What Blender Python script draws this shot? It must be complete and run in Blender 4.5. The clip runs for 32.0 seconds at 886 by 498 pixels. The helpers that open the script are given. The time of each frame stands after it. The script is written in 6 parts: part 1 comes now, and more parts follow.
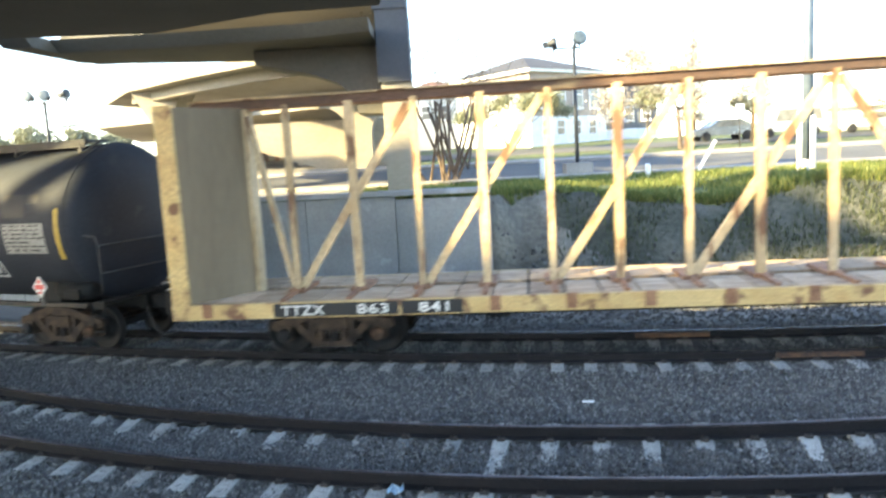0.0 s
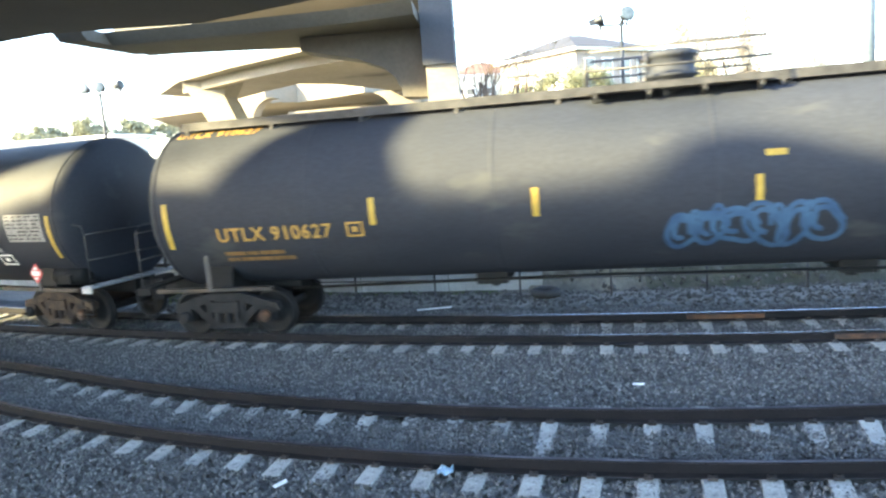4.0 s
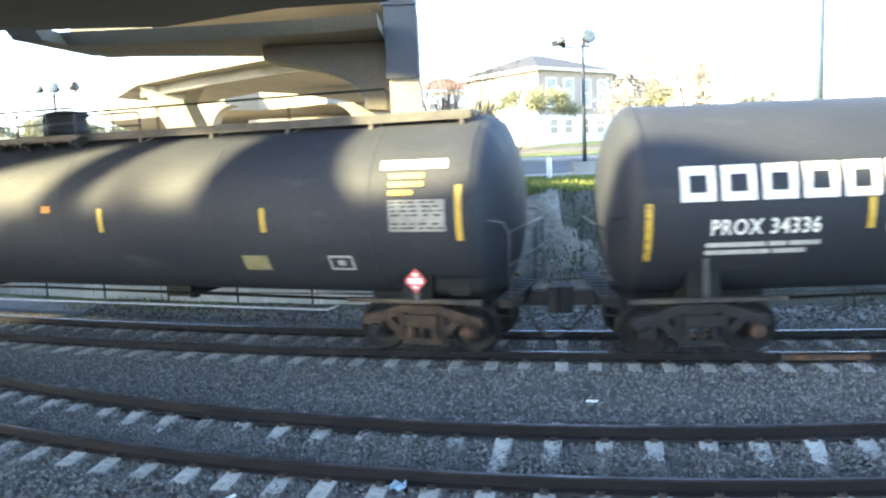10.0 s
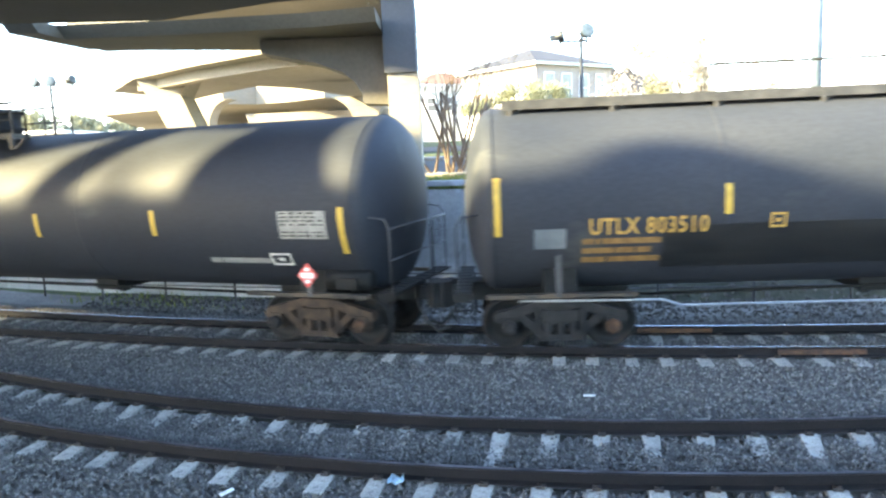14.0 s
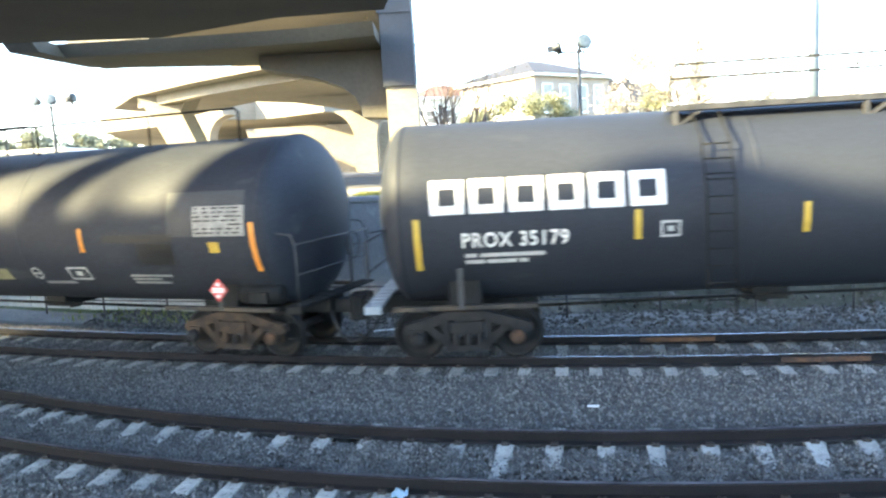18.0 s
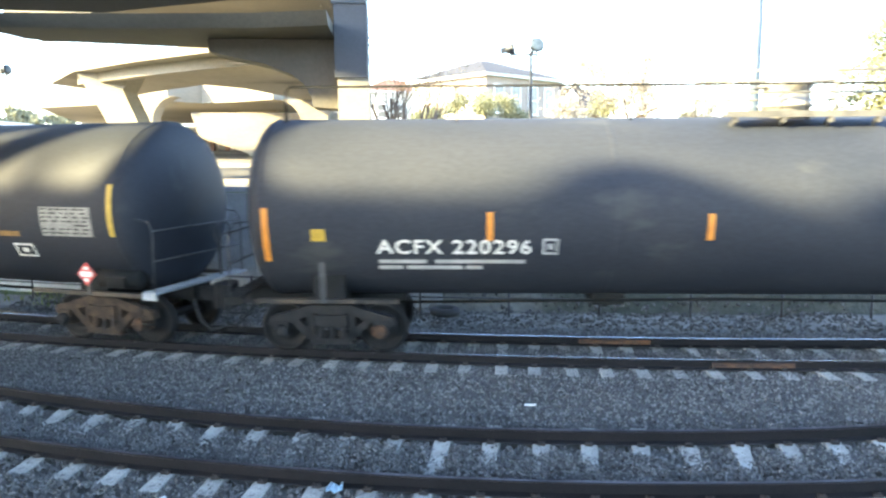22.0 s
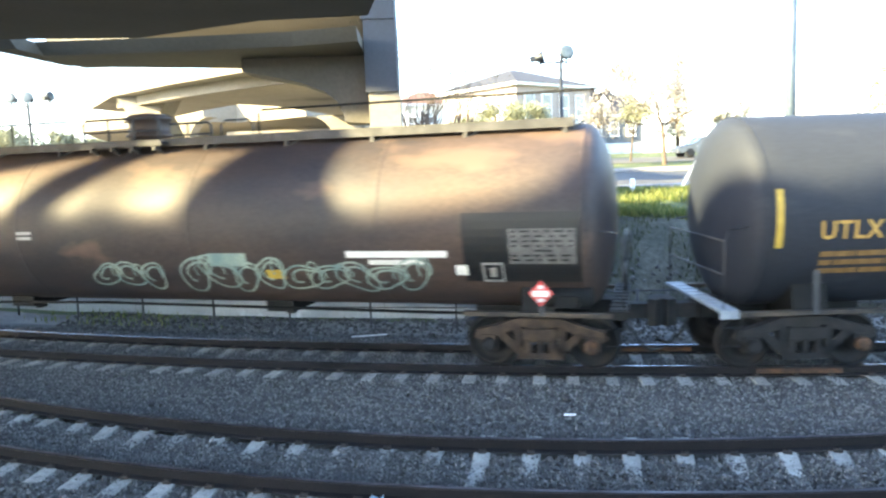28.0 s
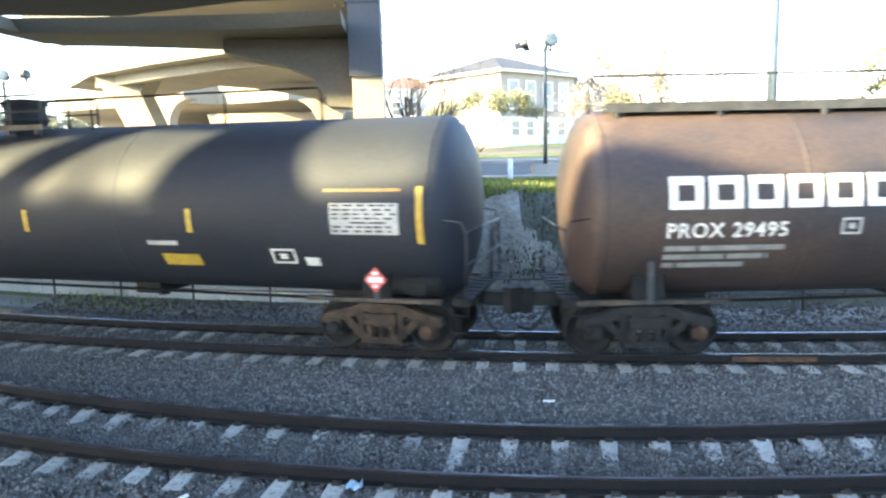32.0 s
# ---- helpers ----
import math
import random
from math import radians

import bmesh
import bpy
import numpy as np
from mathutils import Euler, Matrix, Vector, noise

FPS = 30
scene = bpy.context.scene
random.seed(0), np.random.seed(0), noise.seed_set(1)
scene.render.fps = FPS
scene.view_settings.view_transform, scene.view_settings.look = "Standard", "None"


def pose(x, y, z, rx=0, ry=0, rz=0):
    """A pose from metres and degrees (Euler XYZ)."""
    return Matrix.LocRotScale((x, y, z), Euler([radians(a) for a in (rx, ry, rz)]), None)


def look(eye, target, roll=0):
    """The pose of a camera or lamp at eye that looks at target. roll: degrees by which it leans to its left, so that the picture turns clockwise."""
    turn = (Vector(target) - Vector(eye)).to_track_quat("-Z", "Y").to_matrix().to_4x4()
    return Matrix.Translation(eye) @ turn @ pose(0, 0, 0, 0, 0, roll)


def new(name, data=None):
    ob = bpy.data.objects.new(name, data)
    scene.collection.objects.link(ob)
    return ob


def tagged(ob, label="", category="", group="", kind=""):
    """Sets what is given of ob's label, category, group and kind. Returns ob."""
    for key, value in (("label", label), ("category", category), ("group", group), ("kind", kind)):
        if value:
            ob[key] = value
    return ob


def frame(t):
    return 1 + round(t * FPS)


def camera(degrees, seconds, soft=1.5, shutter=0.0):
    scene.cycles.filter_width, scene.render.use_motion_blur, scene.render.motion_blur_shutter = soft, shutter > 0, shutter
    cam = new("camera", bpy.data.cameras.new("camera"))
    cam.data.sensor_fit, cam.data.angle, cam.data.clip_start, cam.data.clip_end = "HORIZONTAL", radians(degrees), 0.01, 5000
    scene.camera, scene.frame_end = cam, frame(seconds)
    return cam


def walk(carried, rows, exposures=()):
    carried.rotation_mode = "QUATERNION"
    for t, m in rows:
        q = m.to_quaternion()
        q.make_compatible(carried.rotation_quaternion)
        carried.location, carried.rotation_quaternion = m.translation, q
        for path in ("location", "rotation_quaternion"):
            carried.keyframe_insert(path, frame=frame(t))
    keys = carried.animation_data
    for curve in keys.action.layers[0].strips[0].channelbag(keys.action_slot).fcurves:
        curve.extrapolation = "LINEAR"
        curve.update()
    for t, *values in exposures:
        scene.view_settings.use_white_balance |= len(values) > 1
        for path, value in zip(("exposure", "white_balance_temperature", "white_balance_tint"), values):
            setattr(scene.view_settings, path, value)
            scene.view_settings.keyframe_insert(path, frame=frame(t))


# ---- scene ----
EYE = (0.0, 0.0, 3.558)


def aim(rx, ry, rz):
    return pose(*EYE, rx, ry, rz)


cam = camera(63.4, 32.0, 2.3, 0.5)
walk(cam, [
    (0, aim(82.78, 3.2, -0.25)), (0.5, aim(80.45, 3.83, 0.31)), (1, aim(80.89, 1.61, 0.36)),
    (1.5, aim(82.94, 3.34, 0.02)), (2, aim(82.9, 4.2, 0.93)), (2.5, aim(82.03, 4.72, 1.44)),
    (3, aim(81.53, 4.02, 4.05)), (3.5, aim(81.56, 5, 3.38)), (5.5, aim(81.97, 0.62, 2.88)),
    (6, aim(82.13, 0.57, 2.7)), (6.5, aim(83.77, 2.07, 1.92)), (7, aim(83.96, 2.79, 1.22)),
    (7.5, aim(85.44, 3.04, 0.7)), (8, aim(85.46, 1.61, 0.17)), (8.5, aim(84.5, 1.7, 0.06)),
    (9, aim(82.92, 1.4, 0.15)), (9.5, aim(82.47, 2.43, 0.45)), (10, aim(82.59, 2.45, 0.31)),
    (10.5, aim(82.15, 1.93, 0.2)), (11, aim(82.39, 2.69, 0.41)), (11.5, aim(82.61, 3.4, 0.04)),
    (12, aim(82.11, 3.18, 0.15)), (12.5, aim(81.73, 2.61, -0.32)), (13, aim(82.07, 2.71, -0.38)),
    (13.5, aim(82.18, 2.32, 0.1)), (14, aim(82.15, 2.37, 0.14)), (14.5, aim(82.17, 2.89, 0.17)),
    (16.5, aim(82.75, 3.06, 0.45)), (17, aim(83.04, 2.68, 0.29)), (17.5, aim(83.49, 2.87, 0.29)),
    (18, aim(83.11, 3.18, 0.12)), (18.5, aim(82.61, 1.88, 0.23)), (19, aim(82.17, 1.53, 0.38)),
    (19.5, aim(81.52, 1.86, 0.23)), (20, aim(81.53, 2.06, -0.17)), (20.5, aim(81.63, 1.1, -1.62)),
    (21, aim(81.54, 2.06, -7.49)), (21.5, aim(83.97, 0.63, -4.41)), (22, aim(82.67, 0.23, -3.91)),
    (22.5, aim(82.86, 0.51, -2.46)), (23, aim(82.8, 1.22, -2.65)), (23.5, aim(82.51, 1.57, -2.46)),
    (24, aim(82.44, 2.24, -2.19)), (24.5, aim(82.64, 1.63, -2.34)), (26.5, aim(84.83, 2.52, -2.1)),
    (27, aim(84.56, 2.25, -1.89)), (27.5, aim(83.85, 2.25, -1.7)), (28, aim(83.59, 2.04, -1.36)),
    (28.5, aim(83.05, 1.27, -1.72)), (29, aim(82.91, 1.94, -1.92)), (29.5, aim(83.03, 1.51, -2)),
    (30, aim(82.91, 1.25, -2.38)), (30.5, aim(82.96, 1.73, -2.27)), (31, aim(82.54, 1.58, -2.31)),
    (31.5, aim(82.15, 1.29, -2.48)), (32, aim(82.45, 1.15, -2.71)),
], exposures=[
    (t, stops + 0.2, 6800 if t < 1 else 6510, 10) for t, stops in ((0, 2.62), (2, 2.74), (2.6, 2.9), (3, 3.02), (3.5, 3.08), (6, 3.22), (9, 3.05), (13, 3.18), (17, 3.14), (19, 3.1), (21, 3.16), (22, 3.15), (24, 3.2), (27, 3.06), (28, 3.0), (31, 3.02), (32, 3.02))])

# ---- light ----
SUN_TO = Vector((-0.86, -0.42, 0.45)).normalized()
world = bpy.data.worlds.new("sky")
scene.world = world
world.use_nodes = True
sky = world.node_tree.nodes.new("ShaderNodeTexSky")
sky.sky_type = "NISHITA"
sky.sun_disc = False
sky.sun_elevation = math.asin(SUN_TO.z)
sky.sun_rotation = math.atan2(SUN_TO.x, SUN_TO.y)
sky.air_density, sky.dust_density, sky.ozone_density = 1.0, 0.6, 1.7
world.node_tree.nodes["Background"].inputs["Strength"].default_value = 0.15
world.node_tree.links.new(sky.outputs["Color"], world.node_tree.nodes["Background"].inputs["Color"])
sun_data = bpy.data.lights.new("sun", "SUN")
sun_data.energy, sun_data.angle, sun_data.color = 4.5, radians(2.8), (1.0, 0.84, 0.45)
sun = new("sun", sun_data)
sun.matrix_world = look(SUN_TO * 60, (0, 0, 0))
scene.view_settings.exposure = 0.0

# ---- materials ----
def surface(name, a, b, scale=2.0, rough=0.7, metal=0.0, grain=60.0, bump=0.2, dist=0.01, speck=None, stretch=(1, 1, 1), vary=0.0, spec=0.5, rvar=0.12, gc=0.25):
    """Two colours mixed by broad stains, with fine grain and relief; speck adds spots of a third colour."""
    m = bpy.data.materials.new(name)
    m.use_nodes = True
    n, l = m.node_tree.nodes, m.node_tree.links
    bsdf = n["Principled BSDF"]
    bsdf.inputs["Metallic"].default_value = metal
    bsdf.inputs["Specular IOR Level"].default_value = spec
    co = n.new("ShaderNodeTexCoord")
    mp = n.new("ShaderNodeMapping")
    mp.inputs["Scale"].default_value = stretch
    l.new(co.outputs["Object"], mp.inputs["Vector"])
    big, fine = n.new("ShaderNodeTexNoise"), n.new("ShaderNodeTexNoise")
    big.inputs["Scale"].default_value, big.inputs["Detail"].default_value = scale, 6
    fine.inputs["Scale"].default_value, fine.inputs["Detail"].default_value = grain, 4
    for q in (big, fine):
        l.new(mp.outputs["Vector"], q.inputs["Vector"])
    ramp = n.new("ShaderNodeMapRange")
    ramp.inputs["From Min"].default_value, ramp.inputs["From Max"].default_value = 0.35, 0.65
    l.new(big.outputs["Fac"], ramp.inputs["Value"])
    mix = n.new("ShaderNodeMixRGB")
    mix.inputs["Color1"].default_value, mix.inputs["Color2"].default_value = (*a, 1), (*b, 1)
    l.new(ramp.outputs["Result"], mix.inputs["Fac"])
    out = mix.outputs["Color"]
    g = n.new("ShaderNodeMapRange")
    g.inputs["From Min"].default_value, g.inputs["From Max"].default_value = 0.3, 0.7
    g.inputs["To Min"].default_value, g.inputs["To Max"].default_value = 1 - gc, 1 + gc
    l.new(fine.outputs["Fac"], g.inputs["Value"])
    val = g.outputs["Result"]
    if vary:
        inf, mr, mul = n.new("ShaderNodeObjectInfo"), n.new("ShaderNodeMapRange"), n.new("ShaderNodeMath")
        mr.inputs["To Min"].default_value, mr.inputs["To Max"].default_value = 1 - vary, 1 + vary
        mul.operation = "MULTIPLY"
        l.new(inf.outputs["Random"], mr.inputs["Value"])
        l.new(mr.outputs["Result"], mul.inputs[0])
        l.new(val, mul.inputs[1])
        val = mul.outputs["Value"]
    tone = n.new("ShaderNodeVectorMath")
    tone.operation = "SCALE"
    l.new(out, tone.inputs[0])
    l.new(val, tone.inputs["Scale"])
    out = tone.outputs["Vector"]
    if speck:
        sp, cut, mx = n.new("ShaderNodeTexNoise"), n.new("ShaderNodeMapRange"), n.new("ShaderNodeMixRGB")
        sp.inputs["Scale"].default_value, sp.inputs["Detail"].default_value = speck[1], 5
        cut.inputs["From Min"].default_value, cut.inputs["From Max"].default_value = speck[2], speck[2] + 0.08
        mx.inputs["Color2"].default_value = (*speck[0], 1)
        l.new(mp.outputs["Vector"], sp.inputs["Vector"])
        l.new(sp.outputs["Fac"], cut.inputs["Value"])
        l.new(cut.outputs["Result"], mx.inputs["Fac"])
        l.new(out, mx.inputs["Color1"])
        out = mx.outputs["Color"]
    l.new(out, bsdf.inputs["Base Color"])
    rr = n.new("ShaderNodeMapRange")
    rr.inputs["To Min"].default_value, rr.inputs["To Max"].default_value = max(0.02, rough - rvar), min(1, rough + rvar)
    l.new(big.outputs["Fac"], rr.inputs["Value"])
    l.new(rr.outputs["Result"], bsdf.inputs["Roughness"])
    if bump:
        bp = n.new("ShaderNodeBump")
        bp.inputs["Strength"].default_value, bp.inputs["Distance"].default_value = bump, dist
        l.new(fine.outputs["Fac"], bp.inputs["Height"])
        l.new(bp.outputs["Normal"], bsdf.inputs["Normal"])
    return m


def islands(name, a, b, rough=0.8, trans=0.0, skew=1.0):
    """Many small pieces in one mesh, each with its own shade between two colours."""
    m = bpy.data.materials.new(name)
    m.use_nodes = True
    n, l = m.node_tree.nodes, m.node_tree.links
    bsdf = n["Principled BSDF"]
    bsdf.inputs["Roughness"].default_value = rough
    geo, mix = n.new("ShaderNodeNewGeometry"), n.new("ShaderNodeMixRGB")
    mix.inputs["Color1"].default_value, mix.inputs["Color2"].default_value = (*a, 1), (*b, 1)
    bend = n.new("ShaderNodeMath")
    bend.operation = "POWER"
    bend.inputs[1].default_value = skew
    l.new(geo.outputs["Random Per Island"], bend.inputs[0])
    l.new(bend.outputs["Value"], mix.inputs["Fac"])
    l.new(mix.outputs["Color"], bsdf.inputs["Base Color"])
    if trans:
        tr, ms = n.new("ShaderNodeBsdfTranslucent"), n.new("ShaderNodeMixShader")
        ms.inputs["Fac"].default_value = trans
        l.new(mix.outputs["Color"], tr.inputs["Color"])
        l.new(bsdf.outputs["BSDF"], ms.inputs[1])
        l.new(tr.outputs["BSDF"], ms.inputs[2])
        l.new(ms.outputs["Shader"], n["Material Output"].inputs["Surface"])
    return m


M_BALLAST = surface("ballast_bed", (0.079, 0.08, 0.0755), (0.127, 0.127, 0.118), 1.2, 0.95, grain=26, bump=1.0, dist=0.05, speck=((0.3, 0.3, 0.31), 34, 0.66))
M_STONE = islands("ballast_stone", (0.072, 0.0725, 0.0725), (0.24, 0.236, 0.226), 0.9, skew=2.4)
M_EARTH = surface("earth", (0.09, 0.085, 0.068), (0.185, 0.172, 0.142), 0.9, 0.95, grain=7, bump=0.7, dist=0.08, speck=((0.23, 0.23, 0.215), 1.1, 0.64))
M_PALE = surface("pale_gravel", (0.14, 0.132, 0.12), (0.22, 0.21, 0.19), 0.9, 0.95, grain=18, bump=0.7, dist=0.04, speck=((0.1, 0.1, 0.1), 8, 0.6))
M_RAILSIDE = surface("rusty_rail", (0.0105, 0.0102, 0.0115), (0.017, 0.0152, 0.0165), 1.4, 0.8, 0.0, grain=40, bump=0.3, spec=0.2)
M_RAILTOP = surface("polished_rail", (0.66, 0.66, 0.69), (0.78, 0.77, 0.78), 1.0, 0.2, 1.0, grain=90, bump=0.02)
M_RAILWORN = surface("dull_rail_head", (0.07, 0.062, 0.062), (0.17, 0.155, 0.16), 2.0, 0.4, 0.8, grain=90, bump=0.05)
M_TIE = surface("concrete_tie", (0.27, 0.266, 0.24), (0.39, 0.385, 0.35), 5, 0.85, grain=50, bump=0.25, vary=0.15, speck=((0.14, 0.14, 0.15), 9, 0.6))
M_CLIP = surface("rail_clip", (0.04, 0.036, 0.034), (0.07, 0.06, 0.054), 9, 0.7, 0.4)
M_CONC = surface("viaduct_concrete", (0.24, 0.212, 0.165), (0.325, 0.288, 0.225), 0.3, 0.85, grain=9, bump=0.05, speck=((0.155, 0.135, 0.105), 0.4, 0.64), stretch=(0.5, 0.5, 1.6), gc=0.1)
# Darker copy of the viaduct concrete, standing in for shaded soffits.
M_CONC_DIM = surface("dim_shaded_concrete", (0.085, 0.079, 0.068), (0.125, 0.116, 0.1), 0.3, 0.88, grain=9, bump=0.06, gc=0.1)
# Viaduct concrete darkened and blued to hold the shade under the decks.
M_CONC_SHADED = surface("shaded_concrete", (0.042, 0.047, 0.056), (0.066, 0.071, 0.08), 0.3, 0.9, grain=14, bump=0.04, gc=0.08)
M_SOIL = surface("dark_soil", (0.045, 0.05, 0.036), (0.095, 0.095, 0.075), 0.8, 0.95, grain=8, bump=0.8, dist=0.07)
M_WALL = surface("retaining_concrete", (0.25, 0.265, 0.275), (0.38, 0.395, 0.4), 0.5, 0.88, grain=14, bump=0.12, dist=0.01, speck=((0.46, 0.49, 0.52), 1.3, 0.62), gc=0.09)
M_GRASSBED = surface("grass_bed", (0.035, 0.055, 0.014), (0.08, 0.1, 0.03), 0.9, 0.95, grain=12, bump=0.8, dist=0.06, speck=((0.2, 0.17, 0.08), 2.6, 0.62))
M_GRASS = islands("grass_blades", (0.065, 0.105, 0.02), (0.22, 0.225, 0.065), 0.7, 0.35)
M_ROAD = surface("road_asphalt", (0.05, 0.049, 0.048), (0.08, 0.078, 0.075), 0.4, 0.9, grain=30, bump=0.3)
M_PATH = surface("pale_pavement", (0.22, 0.2, 0.18), (0.3, 0.28, 0.25), 0.6, 0.9, grain=20, bump=0.2)
M_TANK = surface("black_tank_paint", (0.0175, 0.0215, 0.0315), (0.0245, 0.0288, 0.0395), 0.6, 0.62, grain=18, bump=0.02, speck=((0.033, 0.037, 0.046), 1.6, 0.66), stretch=(0.35, 1, 1), spec=0.28, gc=0.1)
M_TANK_DUSTY = surface("dusty_black_paint", (0.0225, 0.0272, 0.039), (0.034, 0.0385, 0.0495), 0.7, 0.66, grain=18, bump=0.03, speck=((0.05, 0.054, 0.06), 1.3, 0.62), stretch=(0.4, 1, 1), spec=0.25, gc=0.12)
M_TANK_BROWN = surface("faded_brown_paint", (0.021, 0.021, 0.0275), (0.074, 0.05, 0.041), 0.5, 0.58, grain=16, bump=0.03, speck=((0.105, 0.071, 0.056), 0.9, 0.6), stretch=(0.5, 1, 1), spec=0.42, gc=0.14)
M_FADED = surface("faded_yellow_plate", (0.2, 0.18, 0.09), (0.3, 0.27, 0.16), 9, 0.6, bump=0.02)
# The brown tone holds both rust and the sun on the sill edge.
M_SILL = surface("rust_and_sunlit_sill", (0.018, 0.016, 0.015), (0.085, 0.06, 0.038), 2.2, 0.7, grain=30, bump=0.2)
M_PATCH = surface("fresh_black_patch", (0.008, 0.009, 0.011), (0.013, 0.014, 0.016), 2, 0.5, bump=0.03)
M_GREYPLATE = surface("grey_plate", (0.1, 0.12, 0.14), (0.14, 0.16, 0.18), 2, 0.6, bump=0.03)
M_GREYPATCH = surface("grey_patch", (0.024, 0.029, 0.037), (0.037, 0.042, 0.05), 2, 0.6, bump=0.03)
M_FRAME = surface("black_underframe", (0.0075, 0.0082, 0.009), (0.0145, 0.0148, 0.015), 2.5, 0.7, grain=40, bump=0.2, spec=0.2)
M_TRUCK = surface("grimy_cast_steel", (0.013, 0.0138, 0.0155), (0.03, 0.0285, 0.0285), 3.5, 0.8, 0.0, grain=40, bump=0.4, spec=0.25)
M_TRUCK_RUST = surface("rusty_cast_steel", (0.02, 0.0178, 0.017), (0.08, 0.054, 0.038), 3.5, 0.85, 0.0, grain=40, bump=0.4, spec=0.25)
M_WHEEL = surface("wheel_steel", (0.007, 0.0076, 0.0086), (0.0165, 0.0145, 0.0138), 4, 0.7, 0.0, grain=40, bump=0.2, spec=0.25)
M_GALV = surface("grey_walkway_steel", (0.03, 0.031, 0.034), (0.062, 0.062, 0.066), 5, 0.55, 0.2, grain=50, bump=0.1)
M_PLATE = surface("bare_end_platform", (0.24, 0.27, 0.31), (0.34, 0.37, 0.41), 5, 0.5, 0.3, grain=50, bump=0.1)
M_PRINT = surface("dusty_white_print", (0.2, 0.205, 0.205), (0.3, 0.3, 0.29), 6, 0.6, bump=0.0)
M_DULLGOLD = surface("faded_gold_paint", (0.15, 0.085, 0.03), (0.24, 0.14, 0.05), 8, 0.6, bump=0.0)
M_YEL = surface("yellow_reflector", (0.42, 0.275, 0.04), (0.53, 0.36, 0.06), 8, 0.5, bump=0.02)
M_ORANGE = surface("orange_reflector", (0.6, 0.22, 0.03), (0.72, 0.29, 0.05), 8, 0.5, bump=0.02)
M_WHITE = surface("white_lettering", (0.66, 0.65, 0.62), (0.8, 0.79, 0.77), 4, 0.6, bump=0.02)
M_DULLPRINT = surface("worn_grey_print", (0.085, 0.085, 0.088), (0.14, 0.14, 0.14), 6, 0.6, bump=0.0)
M_GREYLET = surface("faded_lettering", (0.36, 0.36, 0.36), (0.5, 0.5, 0.5), 4, 0.6, bump=0.02)
M_GOLD = surface("gold_lettering", (0.38, 0.225, 0.05), (0.49, 0.3, 0.075), 4, 0.6, bump=0.02)
M_RED = surface("red_placard", (0.55, 0.05, 0.05), (0.65, 0.08, 0.07), 6, 0.5, bump=0.0)
M_BLUE = surface("blue_spray_paint", (0.024, 0.066, 0.145), (0.05, 0.115, 0.21), 3, 0.6, bump=0.0)
M_TEAL = surface("teal_spray_paint", (0.17, 0.26, 0.26), (0.31, 0.38, 0.33), 3, 0.6, bump=0.0)
M_FLAT = surface("yellow_flatcar_paint", (0.37, 0.27, 0.15), (0.49, 0.38, 0.24), 1.4, 0.75, grain=25, bump=0.15, speck=((0.15, 0.078, 0.042), 2.6, 0.53), stretch=(1, 1, 0.35))
M_BULK = surface("tan_bulkhead_steel", (0.15, 0.112, 0.07), (0.205, 0.155, 0.1), 0.9, 0.75, grain=9, bump=0.03, speck=((0.08, 0.058, 0.04), 1.6, 0.68), gc=0.06, stretch=(1, 1, 0.3))
M_CHORD = surface("rust_brown_beam", (0.06, 0.036, 0.028), (0.12, 0.07, 0.048), 1.5, 0.8, grain=25, bump=0.2, speck=((0.3, 0.22, 0.12), 1.3, 0.63), stretch=(0.3, 1, 1))
M_FLATEDGE = surface("bright_yellow_sill", (0.47, 0.31, 0.125), (0.57, 0.415, 0.19), 1.5, 0.7, grain=25, bump=0.1, speck=((0.17, 0.085, 0.045), 2.2, 0.55))
M_DECK = surface("weathered_deck_boards", (0.29, 0.2, 0.125), (0.44, 0.33, 0.225), 2.0, 0.9, grain=30, bump=0.4, stretch=(1, 3, 1), vary=0.25, speck=((0.14, 0.09, 0.06), 1.6, 0.6))
M_ORANGERUST = surface("orange_rust", (0.045, 0.026, 0.017), (0.115, 0.056, 0.028), 6, 0.85, grain=40, bump=0.3)
M_RUSTY = surface("rust_stained_steel", (0.2, 0.1, 0.055), (0.3, 0.16, 0.09), 4, 0.85, grain=30, bump=0.3)
M_LAMP = surface("blue_grey_lamp_metal", (0.018, 0.022, 0.03), (0.03, 0.036, 0.046), 5, 0.5, 0.3, bump=0.05)
M_POLE = surface("galvanised_pole", (0.06, 0.085, 0.12), (0.09, 0.115, 0.15), 3, 0.5, 0.2, bump=0.05)
M_LENS = surface("lamp_lens", (0.05, 0.07, 0.09), (0.08, 0.105, 0.13), 8, 0.4, bump=0.0)
M_STUCCO = surface("pale_stucco", (0.62, 0.58, 0.5), (0.7, 0.66, 0.58), 0.5, 0.9, grain=20, bump=0.1)
M_STUCCO2 = surface("grey_stucco", (0.55, 0.52, 0.46), (0.66, 0.63, 0.56), 0.5, 0.9, grain=20, bump=0.1)
M_TAUPE = surface("taupe_stucco", (0.31, 0.255, 0.22), (0.38, 0.32, 0.28), 0.5, 0.9, grain=20, bump=0.1)
M_WTRIM = surface("white_trim", (0.72, 0.72, 0.7), (0.82, 0.82, 0.8), 2, 0.6, bump=0.03)
M_ROOF = surface("slate_roof", (0.03, 0.031, 0.038), (0.046, 0.046, 0.054), 0.8, 0.8, grain=10, bump=0.3)
M_ROOFRED = surface("brown_roof", (0.13, 0.07, 0.05), (0.2, 0.115, 0.08), 0.8, 0.8, grain=10, bump=0.3)
